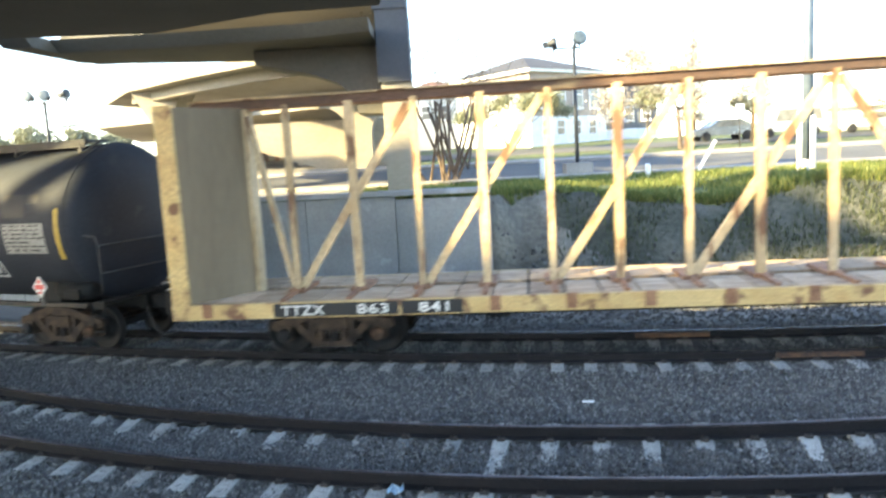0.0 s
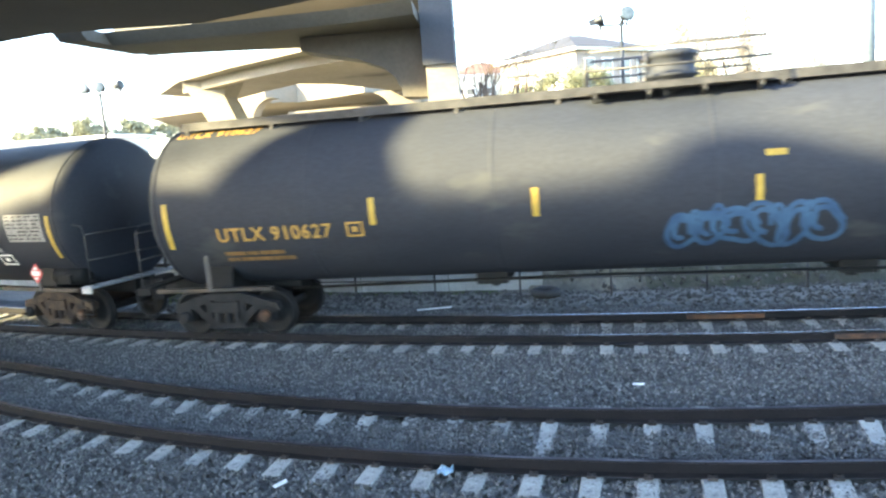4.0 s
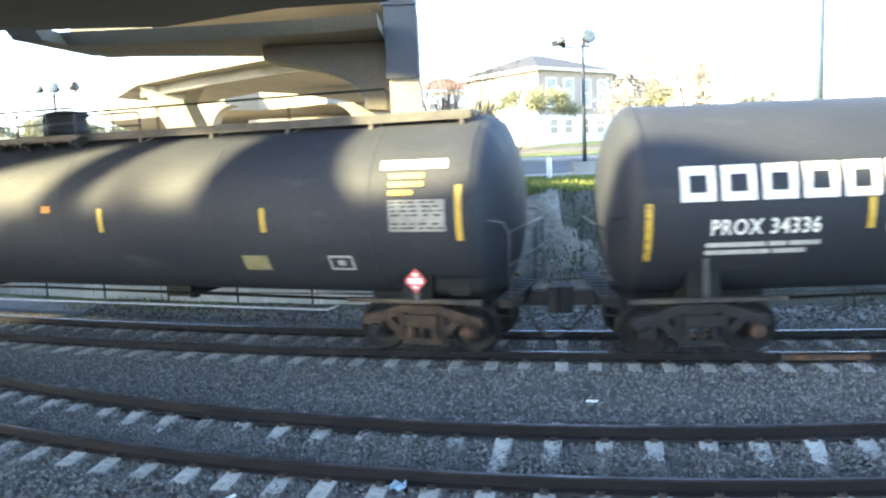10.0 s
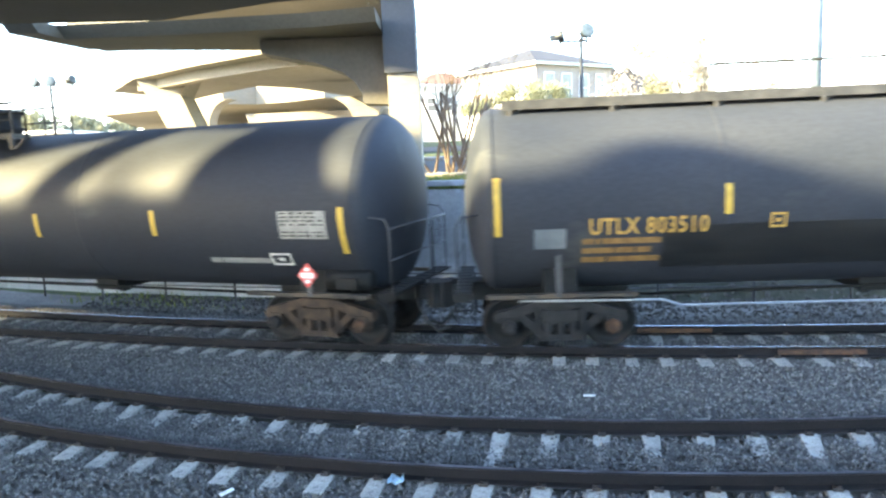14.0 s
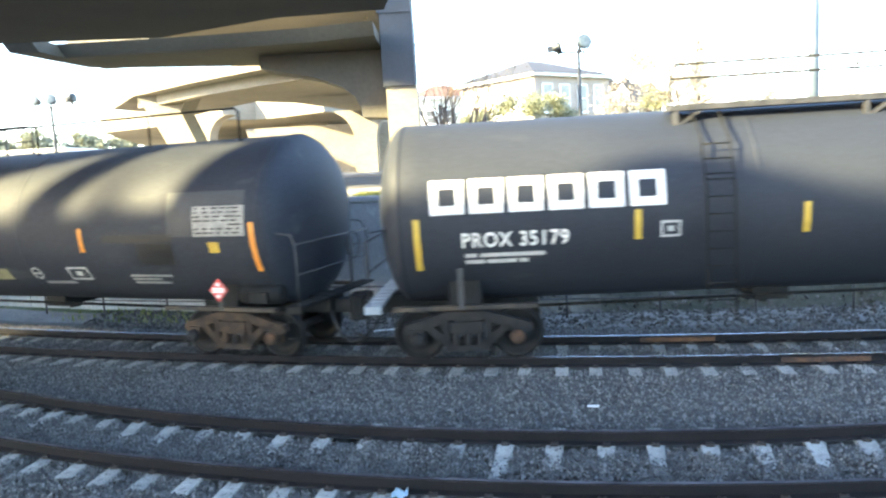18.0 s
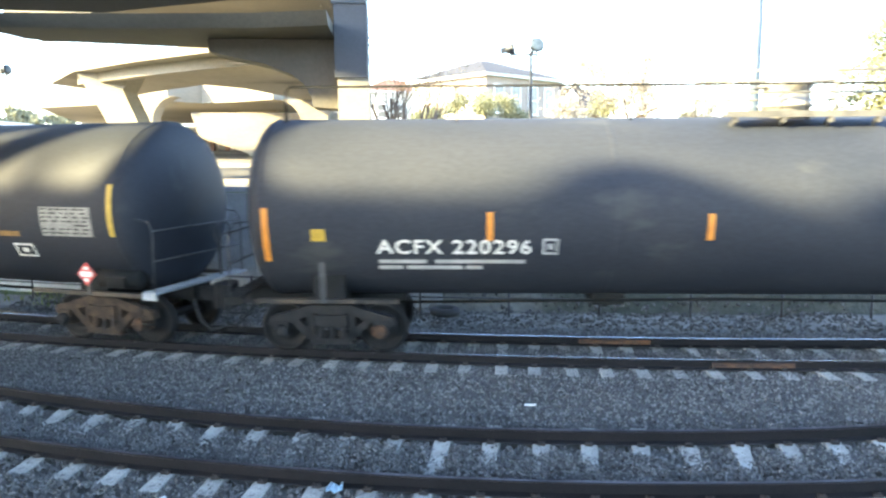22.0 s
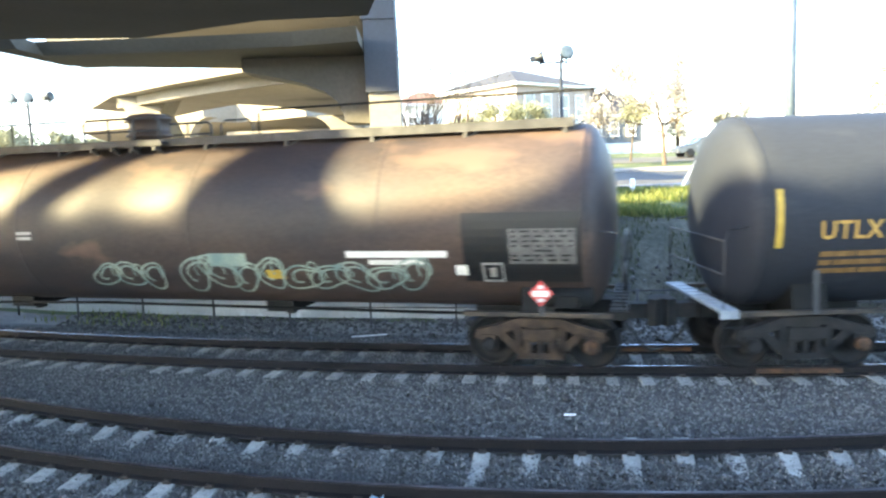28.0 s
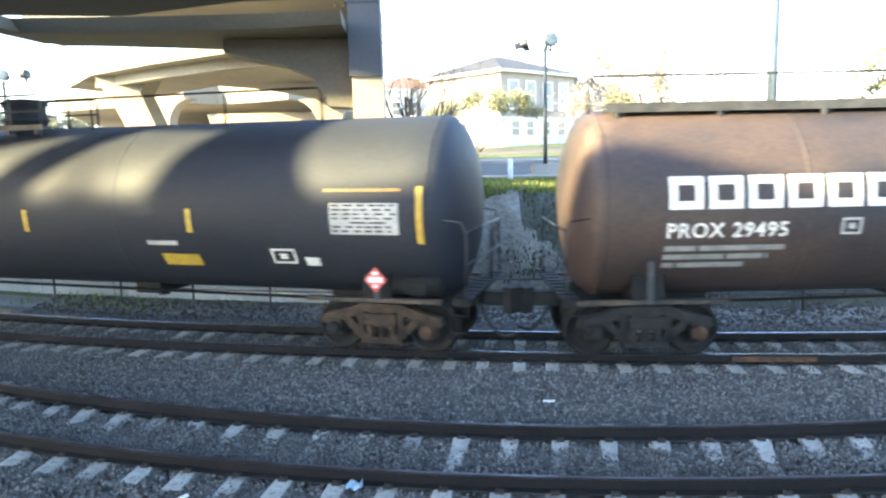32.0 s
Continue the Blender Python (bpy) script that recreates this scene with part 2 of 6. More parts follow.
M_DARKHOUSE = surface("dark_shingle_wall", (0.12, 0.125, 0.13), (0.18, 0.18, 0.18), 1.0, 0.85, grain=14, bump=0.2)
M_GLASS = surface("window_glass", (0.15, 0.148, 0.138), (0.21, 0.207, 0.195), 2, 0.15, bump=0.0, rvar=0.03)
M_BARK = surface("bark", (0.05, 0.038, 0.028), (0.1, 0.075, 0.055), 3, 0.9, grain=20, bump=0.6, dist=0.02)
M_PALEBARK = surface("pale_bark", (0.075, 0.052, 0.038), (0.15, 0.11, 0.08), 3, 0.9, grain=20, bump=0.5, dist=0.02)
M_LEAF = islands("leaves", (0.12, 0.135, 0.075), (0.37, 0.37, 0.24), 0.7, 0.4)
M_LEAFDARK = islands("dark_leaves", (0.15, 0.16, 0.11), (0.27, 0.28, 0.2), 0.7, 0.3)
M_LEAFPALE = islands("pale_autumn_leaves", (0.24, 0.205, 0.16), (0.5, 0.44, 0.36), 0.7, 0.35)
M_IVY = islands("bank_weed_leaves", (0.03, 0.038, 0.018), (0.075, 0.09, 0.04), 0.8, 0.2)
M_DOMEGREY = surface("pale_grey_steel", (0.2, 0.195, 0.185), (0.31, 0.3, 0.28), 4, 0.6, 0.0, grain=50, bump=0.08)
M_RAILGREY = surface("weathered_grey_steel", (0.07, 0.068, 0.064), (0.12, 0.116, 0.108), 4, 0.6, 0.0, grain=50, bump=0.08)
M_TWIG = islands("dry_twigs", (0.11, 0.09, 0.065), (0.26, 0.22, 0.16), 0.9)
M_CARW = surface("white_car_paint", (0.7, 0.7, 0.7), (0.76, 0.76, 0.76), 1, 0.25, bump=0.0)
M_CARS = surface("silver_car_paint", (0.2, 0.21, 0.22), (0.26, 0.27, 0.28), 1, 0.25, 0.4, bump=0.0)
M_TYRE = surface("tyre_rubber", (0.02, 0.02, 0.02), (0.035, 0.035, 0.035), 5, 0.8)
M_PAPER = surface("pale_blue_paper", (0.5, 0.68, 0.8), (0.6, 0.76, 0.86), 6, 0.7, bump=0.05)
M_FENCE = surface("dark_fence_steel", (0.05, 0.05, 0.055), (0.09, 0.09, 0.095), 5, 0.6, 0.4)

# ---- building helpers ----
def quad_box(bm, x0, x1, y0, y1, z0, z1, m=None, mat=0):
    vs = [bm.verts.new((x, y, z)) for x in (x0, x1) for y in (y0, y1) for z in (z0, z1)]
    if m is not None:
        for q in vs:
            q.co = m @ q.co
    for f in ((0, 1, 3, 2), (4, 6, 7, 5), (0, 4, 5, 1), (2, 3, 7, 6), (0, 2, 6, 4), (1, 5, 7, 3)):
        bm.faces.new([vs[i] for i in f]).material_index = mat
    return vs


def tube(bm, pts, r, seg=8, caps=True):
    """A round bar along points; r may be one radius or one per point."""
    pts = [Vector(p) for p in pts]
    rs = r if isinstance(r, (list, tuple)) else [r] * len(pts)
    rings = []
    for i, p in enumerate(pts):
        d = (pts[min(i + 1, len(pts) - 1)] - pts[max(i - 1, 0)]).normalized()
        side = d.cross(Vector((0, 0, 1)) if abs(d.z) < 0.9 else Vector((1, 0, 0))).normalized()
        up = side.cross(d)
        rings.append([bm.verts.new(p + (side * math.cos(a) + up * math.sin(a)) * rs[i]) for a in (2 * math.pi * k / seg for k in range(seg))])
    for a, b in zip(rings, rings[1:]):
        for k in range(seg):
            f = bm.faces.new((a[k], a[(k + 1) % seg], b[(k + 1) % seg], b[k]))
            f.smooth = True
    if caps:
        bm.faces.new(rings[0][::-1])
        bm.faces.new(rings[-1])


def lathe(bm, prof, axis="x", seg=32, at=(0, 0, 0)):
    """Turn a profile of (along, radius) about an axis."""
    rings = []
    for s, r in prof:
        ring = []
        for k in range(seg):
            a = 2 * math.pi * k / seg
            c, q = r * math.cos(a), r * math.sin(a)
            p = {"x": (s, c, q), "y": (c, s, q), "z": (c, q, s)}[axis]
            ring.append(bm.verts.new((p[0] + at[0], p[1] + at[1], p[2] + at[2])))
        rings.append(ring)
    for a, b in zip(rings, rings[1:]):
        for k in range(seg):
            bm.faces.new((a[k], a[(k + 1) % seg], b[(k + 1) % seg], b[k])).smooth = True
    bm.faces.new(rings[0][::-1])
    bm.faces.new(rings[-1])


def prism(bm, poly, d0, d1, put):
    """A flat outline of (a, b) pushed from d0 to d1; put(a, b, d) gives the place."""
    lo = [bm.verts.new(put(a, b, d0)) for a, b in poly]
    hi = [bm.verts.new(put(a, b, d1)) for a, b in poly]
    bm.faces.new(lo[::-1])
    bm.faces.new(hi)
    for i in range(len(poly)):
        j = (i + 1) % len(poly)
        bm.faces.new((lo[i], lo[j], hi[j], hi[i]))


def bar(bm, p, q, w, h):
    """A rectangular bar from p to q, w wide and h high."""
    p, q = Vector(p), Vector(q)
    d = (q - p).normalized()
    side = d.cross(Vector((0, 0, 1)) if abs(d.z) < 0.95 else Vector((0, 1, 0))).normalized()
    up = side.cross(d)
    lo = [bm.verts.new(p + side * a * w / 2 + up * b * h / 2) for a, b in ((-1, -1), (1, -1), (1, 1), (-1, 1))]
    hi = [bm.verts.new(q + side * a * w / 2 + up * b * h / 2) for a, b in ((-1, -1), (1, -1), (1, 1), (-1, 1))]
    bm.faces.new(lo[::-1])
    bm.faces.new(hi)
    for i in range(4):
        j = (i + 1) % 4
        bm.faces.new((lo[i], lo[j], hi[j], hi[i]))


def mesh_of(name, bm, *mats):
    bmesh.ops.recalc_face_normals(bm, faces=bm.faces[:])
    me = bpy.data.meshes.new(name)
    bm.to_mesh(me)
    bm.free()
    for m in mats:
        me.materials.append(m)
    return me


def part(name, bm, material, parent, label=""):
    ob = new(name, mesh_of(name, bm, material))
    ob.parent = parent
    return tagged(ob, label)


def piece(name, me, parent, m=None):
    ob = new(name, me)
    ob.parent = parent
    if m is not None:
        ob.matrix_local = m
    return ob


def thing(name, label, category, at=(0, 0, 0), rz=0, group="", kind=""):
    ob = new(name)
    ob.empty_display_size = 0.3
    ob.matrix_basis = pose(*at, 0, 0, rz)
    return tagged(ob, label, category, group, kind)


def solid(name, bm, material, label, category, kind="", group=""):
    return tagged(new(name, mesh_of(name, bm, material)), label, category, group, kind)


def soup(name, verts, faces, material):
    me = bpy.data.meshes.new(name)
    me.from_pydata(verts, [], faces)
    me.materials.append(material)
    return me


# ---- the lines of the two tracks; rail tops are at z = 0 ----
def yc(x):
    """Depth of the train's track, a gentle bend between straights."""
    q = max(-14.0, min(14.0, x))
    return 13.635 - 0.2149 * q + 0.0075 * q * q + (-0.2149 + 0.015 * q) * (x - q)


def yn(x):
    """Depth of the empty track in front of it."""
    q = abs(x)
    dip = 0.0123 * q * q if q < 8 else 0.0123 * 64 + 0.55 * (1 - math.exp(-(q - 8) * 0.1968 / 0.55))
    return yc(x) - (5.137 - 0.007 * max(-10, min(10, x)) - dip)


def run(f, x0=-150.0, x1=150.0, step=0.05):
    xs = np.arange(x0, x1 + step / 2, step)
    ys = np.array([f(x) for x in xs])
    s = np.concatenate(([0], np.cumsum(np.hypot(np.diff(xs), np.diff(ys)))))
    return xs, ys, s - np.interp(0.0, xs, s)


XC, YC, SC = run(yc)
XN, YN, SN = run(yn)


def on_line(xs, ys, ss, s, side=0.0):
    """Place and heading at s metres along a track."""
    x = float(np.interp(s, ss, xs))
    y = float(np.interp(s, ss, ys))
    x2, y2 = float(np.interp(s + 0.1, ss, xs)), float(np.interp(s + 0.1, ss, ys))
    a = math.atan2(y2 - y, x2 - x)
    return x - math.sin(a) * side, y + math.cos(a) * side, a


# ---- ground ----
BED = -0.21


def upland(u):
    """Height of the land behind the bank, u metres behind the train's track."""
    return 2.55 + (0.0 if u < 15 else 0.05 * (u - 15) if u < 50 else 1.75 + 0.012 * (u - 50))


def crest_dip(x, u):
    """The bank's edge sags between the wall and a mound by the pole."""
    k = float(np.interp(x, (1.0, 2.6, 4.4, 7.0, 8.2, 8.9, 10.5, 14), (0.0, -0.05, -0.22, -0.42, -0.34, -0.06, 0.0, 0.0)))
    return k * float(np.interp(u, (5.0, 7.5, 11.5), (1.0, 1.0, 0.0)))


def ground_z(x, u):
    k = max(0.0, min(1.0, (x - 1.0) / 1.2))
    k = k * k * (3 - 2 * k)
    rough = noise.noise(Vector((x * 0.7, u * 0.9, 0.0)))
    foot, crest = 4.5 - 0.4 * k, 4.62 + 1.5 * k
    if u <= foot:
        return BED - 0.03 + (0.05 * rough if u > 2.2 else 0)
    if u >= crest:
        return upland(u) + crest_dip(x, u) + (0.06 * rough if u < 12 else 0)
    q = (u - foot) / (crest - foot)
    fine = noise.noise(Vector((x * 2.3, u * 2.1, 4.0)))
    return BED + (upland(u) + crest_dip(x, u) - BED) * q ** 0.8 + k * (0.22 * rough + 0.12 * fine)


us = [-900, -400, -150, -60, -30, -20, -15, -12, -10, -8, -6, -4, -3, -2, 0, 1, 2, 2.5, 3, 3.5, 3.9, 4.1, 4.3, 4.5, 4.62, 4.8, 5.0, 5.2, 5.4, 5.6, 5.8, 6.1, 6.5, 7, 7.6, 8.4, 9.4, 10.6, 12,
      14, 15, 18, 22, 27, 34, 42, 50, 65, 90, 140, 250, 500, 1500]
gx = [-1500, -500, -200, -90, -50, -35, -26, -20] + [-16 + 0.35 * i for i in range(92)] + [18, 22, 30, 45, 80, 200, 500, 1500]
gv = [(x, yc(max(-90, min(90, x))) + u, ground_z(x, u)) for x in gx for u in us]
nu = len(us)
gf, gm = [], []
for i in range(len(gx) - 1):
    for j in range(nu - 1):
        gf.append((i * nu + j, (i + 1) * nu + j, (i + 1) * nu + j + 1, i * nu + j + 1))
        u, x = (us[j] + us[j + 1]) / 2, gx[i]
        # Index 4: dark asphalt put on unseen near ground to cut sunlit bounce.
        gm.append(4 if u < -11 else 0 if u < 2.3 else 1 if u < 4 else (5 if x > 3.3 + 0.6 * math.sin(u * 3) else 2 if x > 0 else 3) if u < 5.95 else 1 if u > 9 and x < -2 else 3)
me = soup("ground", gv, gf, M_BALLAST)
for m in (M_PALE, M_EARTH, M_GRASSBED, M_ROAD, M_SOIL):
    me.materials.append(m)
me.polygons.foreach_set("material_index", gm)
me.polygons.foreach_set("use_smooth", [True] * len(gf))
tagged(new("ground", me), "grey railway ballast rising to a grassy bank", "ground", kind="structure")


# ---- tracks ----
def rail_section(bm_side, bm_top, line, side, s0, s1, step):
    """Sweep a rail's section along a track: foot, web and head, with a bright running surface."""
    sec = [(-0.075, -0.172), (0.075, -0.172), (0.075, -0.158), (0.012, -0.135), (0.012, -0.045), (0.036, -0.036), (0.036, -0.006), (0.026, 0.0), (-0.026, 0.0), (-0.036, -0.006), (-0.036, -0.036), (-0.012, -0.045), (-0.012, -0.135), (-0.075, -0.158)]
    top = [(-0.0375, -0.016), (-0.034, -0.006), (-0.024, 0.0005), (-0.01, 0.0032), (0.01, 0.0032), (0.024, 0.0005), (0.034, -0.006), (0.0375, -0.016)]
    for bm, shape in ((bm_side, sec), (bm_top, top)):
        rings = []
        s = s0
        while s <= s1 + 1e-6:
            x, y, a = on_line(*line, s, side)
            rings.append([bm.verts.new((x - math.sin(a) * p, y + math.cos(a) * p, q)) for p, q in shape])
            s += step
        for p, q in zip(rings, rings[1:]):
            for k in range(len(shape)):
                j = (k + 1) % len(shape)
                bm.faces.new((p[k], p[j], q[j], q[k])).smooth = bm is bm_top and j > 0
        bm.faces.new(rings[0][::-1])
        bm.faces.new(rings[-1])


def tie_mesh():
    """One prestressed concrete tie: tapered sides, shallow waist."""
    bm = bmesh.new()
    rings = []
    for y, w, h in ((-1.3, 0.105, -0.175), (-1.27, 0.11, -0.168), (-0.55, 0.11, -0.168), (-0.25, 0.095, -0.19), (0.25, 0.095, -0.19), (0.55, 0.11, -0.168), (1.27, 0.11, -0.168), (1.3, 0.105, -0.175)):
        rings.append([bm.verts.new(p) for p in ((-w - 0.025, y, -0.38), (-w, y, h - 0.01), (-w + 0.012, y, h), (w - 0.012, y, h), (w, y, h - 0.01), (w + 0.025, y, -0.38))])
    for a, b in zip(rings, rings[1:]):
        for k in range(5):
            bm.faces.new((a[k], a[k + 1], b[k + 1], b[k]))
    bm.faces.new(rings[0])
    bm.faces.new(rings[-1][::-1])
    return mesh_of("tie", bm, M_TIE)


def clip_mesh():
    """Spring clips on both sides of a rail seat."""
    bm = bmesh.new()
    for sy in (-0.7525, 0.7525):
        for d in (-0.1, 0.1):
            quad_box(bm, -0.05, 0.05, sy + d - 0.03, sy + d + 0.03, -0.168, -0.135)
            tube(bm, [(-0.04, sy + d * 0.6, -0.14), (0, sy + d * 1.2, -0.12), (0.04, sy + d * 0.6, -0.14)], 0.011, 5)
    return mesh_of("rail_clip", bm, M_CLIP)


TIE, CLIP = tie_mesh(), clip_mesh()
for name, line, top, label, phase, gap in (("railway_track", (XC, YC, SC), M_RAILTOP, "railway track with bright worn rails on concrete ties", 0.23, 0.61),
                                      ("railway_track", (XN, YN, SN), M_RAILWORN, "empty railway track with rusty rails on concrete ties", 0.47, 0.634)):
    tr = thing(name, label, "railway track", group="parallel tracks", kind="structure")
    for side in (-0.7525, 0.7525):
        a, b = bmesh.new(), bmesh.new()
        rail_section(a, b, line, side, -110, 110, 0.5)
        r = part("rail", a, M_RAILSIDE, tr)
        part("running_surface", b, top, r)
    # Strips added to carry the orange rust of the rail sides, not joint hardware.
    for side, s0 in ((0.7525, 3.75), (-0.7525, 5.9)) if top is M_RAILTOP else ():
        bm = bmesh.new()
        for k in range(4):
            x, y, a = on_line(*line, s0 + 0.35 * k, side)
            quad_box(bm, -0.178, 0.178, -0.05, -0.014, -0.13, -0.045, pose(x, y, 0, 0, 0, math.degrees(a)))
        part("rust_strip", bm, M_ORANGERUST, tr, "orange rust strip added along the rail's side")
    far = bmesh.new()
    for i in range(-170, 171):
        s = i * gap + phase
        x, y, a = on_line(*line, s)
        turn = math.degrees(a)
        if line[0] is XN:
            k = max(0.0, min(1.0, (10 - abs(s)) / 4))
            turn += k * (-11.5 - 1.0 * s - turn)
        m = pose(x, y, 0, 0, 0, turn + 1.2 * math.sin(i * 2.7))
        if -24 <= i <= 23:
            piece("tie", TIE, tr, m @ pose(0, 0.02 * math.sin(i * 1.9), -0.006 * (i % 3)))
            piece("rail_clip", CLIP, tr, m)
        else:
            quad_box(far, -0.12, 0.12, -1.3, 1.3, -0.35, -0.17, m)
    tagged(part("far_ties", far, M_TIE, tr), kind="stuff")


def stones(name, count, label, zone, lo, hi, mat, lift=0.0):
    """Loose crushed stones strewn where zone() allows, as one mesh."""
    rnd = np.random.RandomState(5)
    v, f = [], []
    base = np.array([(1, 0, 0), (-1, 0, 0), (0, 1, 0), (0, -1, 0), (0, 0, 1), (0, 0, -1)], float)
    fc = ((0, 2, 4), (2, 1, 4), (1, 3, 4), (3, 0, 4), (2, 0, 5), (1, 2, 5), (3, 1, 5), (0, 3, 5))
    n = 0
    while n < count:
        x, y, z = zone(rnd)
        r = rnd.uniform(lo, hi)
        q, _ = np.linalg.qr(rnd.normal(size=(3, 3)))
        p = (base * rnd.uniform(0.6, 1.25, (6, 1)) * (1, 0.8, 0.65)) @ q.T * r + (x, y, z + lift)
        o = len(v)
        v.extend(map(tuple, p))
        f.extend([(a + o, b + o, c + o) for a, b, c in fc])
        n += 1
    tagged(new(name, soup(name, v, f, mat)), label, "ballast", kind="stuff")


def bed_zone(rnd):
    while True:
        x = rnd.uniform(-13, 12)
        y = yn(x) - 3.2 + rnd.uniform(0, 1) * (yc(x) + 1.9 - yn(x) + 3.2)
        d = min(abs(abs(y - yn(x)) - 0.75), abs(abs(y - yc(x)) - 0.75))
        if d > 0.1:
            near = min(abs(y - yn(x)), abs(y - yc(x)))
            return x, y, BED + (0.01 if near < 1.35 else 0.035) + 0.02 * noise.noise(Vector((x * 2, y * 2, 3)))


def spill_zone(rnd):
    """Stones that lie over the ties, mostly inside the near rails."""
    while True:
        x = rnd.uniform(-12, 11)
        f = yn if rnd.random() < 0.72 else yc
        o = rnd.uniform(-0.66, 0.64) if rnd.random() < 0.85 else rnd.uniform(0.86, 1.35)
        keep = noise.noise(Vector((x * 1.3, o * 1.2, 7.0))) - 0.95 * o
        if keep > -0.16 + rnd.uniform(-0.12, 0.12) or o > 0.8:
            return x, f(x) + o, -0.158


stones("spilled_ballast", 24000, "loose blue-grey crushed stone lying over the ties", spill_zone, 0.018, 0.036, M_STONE)
stones("ballast", 115000, "loose blue-grey crushed stone ballast around the ties", bed_zone, 0.02, 0.042, M_STONE)

# ---- the train ----
def ahead(t):
    """Metres that the train has gone along its track since 13 s."""
    q = (t - 13) / 16
    return 79.864 * q ** 1 + 0.182 * q ** 2 + 1.555 * q ** 3 - 7.828 * q ** 4 - 1.359 * q ** 5 + 8.200 * q ** 6 - 3.119 * q ** 7


TANK_R, TANK_Z, TANK_Y, WHEEL_R = 1.655, 2.61, 0.05, 0.457
RIGS = []


def skin(x, z, lift=0.0, yoff=0.0):
    """A place on the camera side of a tank at height z."""
    a = math.asin(max(-0.99, min(0.99, (z - TANK_Z) / TANK_R)))
    return Vector((x, TANK_Y - (TANK_R + lift) * math.cos(a), TANK_Z + (TANK_R + lift) * math.sin(a)))


def decal(bm, x0, x1, z0, z1, lift=0.006, thick=0.004):
    """A thin plate that follows the tank's curve."""
    n = max(1, int((z1 - z0) / 0.12))
    rows = []
    for i in range(n + 1):
        z = z0 + (z1 - z0) * i / n
        rows.append([bm.verts.new(skin(x, z, l)) for x, l in ((x0, lift + thick), (x1, lift + thick), (x1, lift), (x0, lift))])
    for a, b in zip(rows, rows[1:]):
        for k in range(4):
            bm.faces.new((a[k], a[(k + 1) % 4], b[(k + 1) % 4], b[k]))
    bm.faces.new(rows[0][::-1])
    bm.faces.new(rows[-1])


def lettering(name, text, x0, x1, z0, z1, material, parent, flat_y=None):
    """Raised-paint letters of the built-in font, laid on the tank's curve or on a flat side."""
    cu = bpy.data.curves.new(name, "FONT")
    cu.body, cu.extrude, cu.offset, cu.resolution_u = text, 0.002, 0.016, 3
    cu.space_character = 1.12
    ob = bpy.data.objects.new(name, cu)
    me = bpy.data.meshes.new_from_object(ob)
    bpy.data.objects.remove(ob)
    xs, ys = [v.co.x for v in me.vertices], [v.co.y for v in me.vertices]
    ax, bx, ay, by = min(xs), max(xs), min(ys), max(ys)
    for v in me.vertices:
        x = x0 + (v.co.x - ax) / (bx - ax) * (x1 - x0)
        z = z0 + (v.co.y - ay) / (by - ay) * (z1 - z0)
        lift = 0.012 + v.co.z
        v.co = skin(x, z, lift) if flat_y is None else Vector((x, flat_y - lift, z))
    bm = bmesh.new()
    bm.from_mesh(me)
    bpy.data.meshes.remove(me)
    left = set(bm.verts)
    while left:
        todo, seen = [left.pop()], []
        while todo:
            v = todo.pop()
            seen.append(v)
            for e in v.link_edges:
                w = e.other_vert(v)
                if w in left:
                    left.remove(w)
                    todo.append(w)
        ids = {v: i for i, v in enumerate(seen)}
        faces = {f for v in seen for f in v.link_faces}
        ob = new(name, soup(name, [tuple(v.co) for v in seen], [[ids[v] for v in f.verts] for f in faces], material))
        ob.parent = parent
    bm.free()


def fine_print(bm, x0, x1, z0, z1, rows, gaps, seed, lift=0.007):
    """Rows of plain bars in place of small writing."""
    rnd = random.Random(seed)
    h = (z1 - z0) / (rows * 1.7 - 0.7)
    for i in range(rows):
        z = z1 - i * 1.7 * h
        cuts = sorted(rnd.uniform(0.1, 0.9) for _ in range(gaps))
        edges = [0.0] + cuts + [1.0 - rnd.choice((0, 0, 0.12, 0.3))]
        for a, b in zip(edges, edges[1:]):
            if b - a > 0.04:
                decal(bm, x0 + (x1 - x0) * (a + 0.012), x0 + (x1 - x0) * (b - 0.012), z - h, z, lift)


def mark_block(bm, a, b, z0, z1):
    """One hollow block of a maker's mark."""
    t, q = 0.25 * (z1 - z0), 0.24 * (b - a)
    decal(bm, a, a + q, z0, z1)
    decal(bm, b - q, b, z0, z1)
    decal(bm, a + q, b - q, z1 - t, z1)
    decal(bm, a + q, b - q, z0, z0 + t)


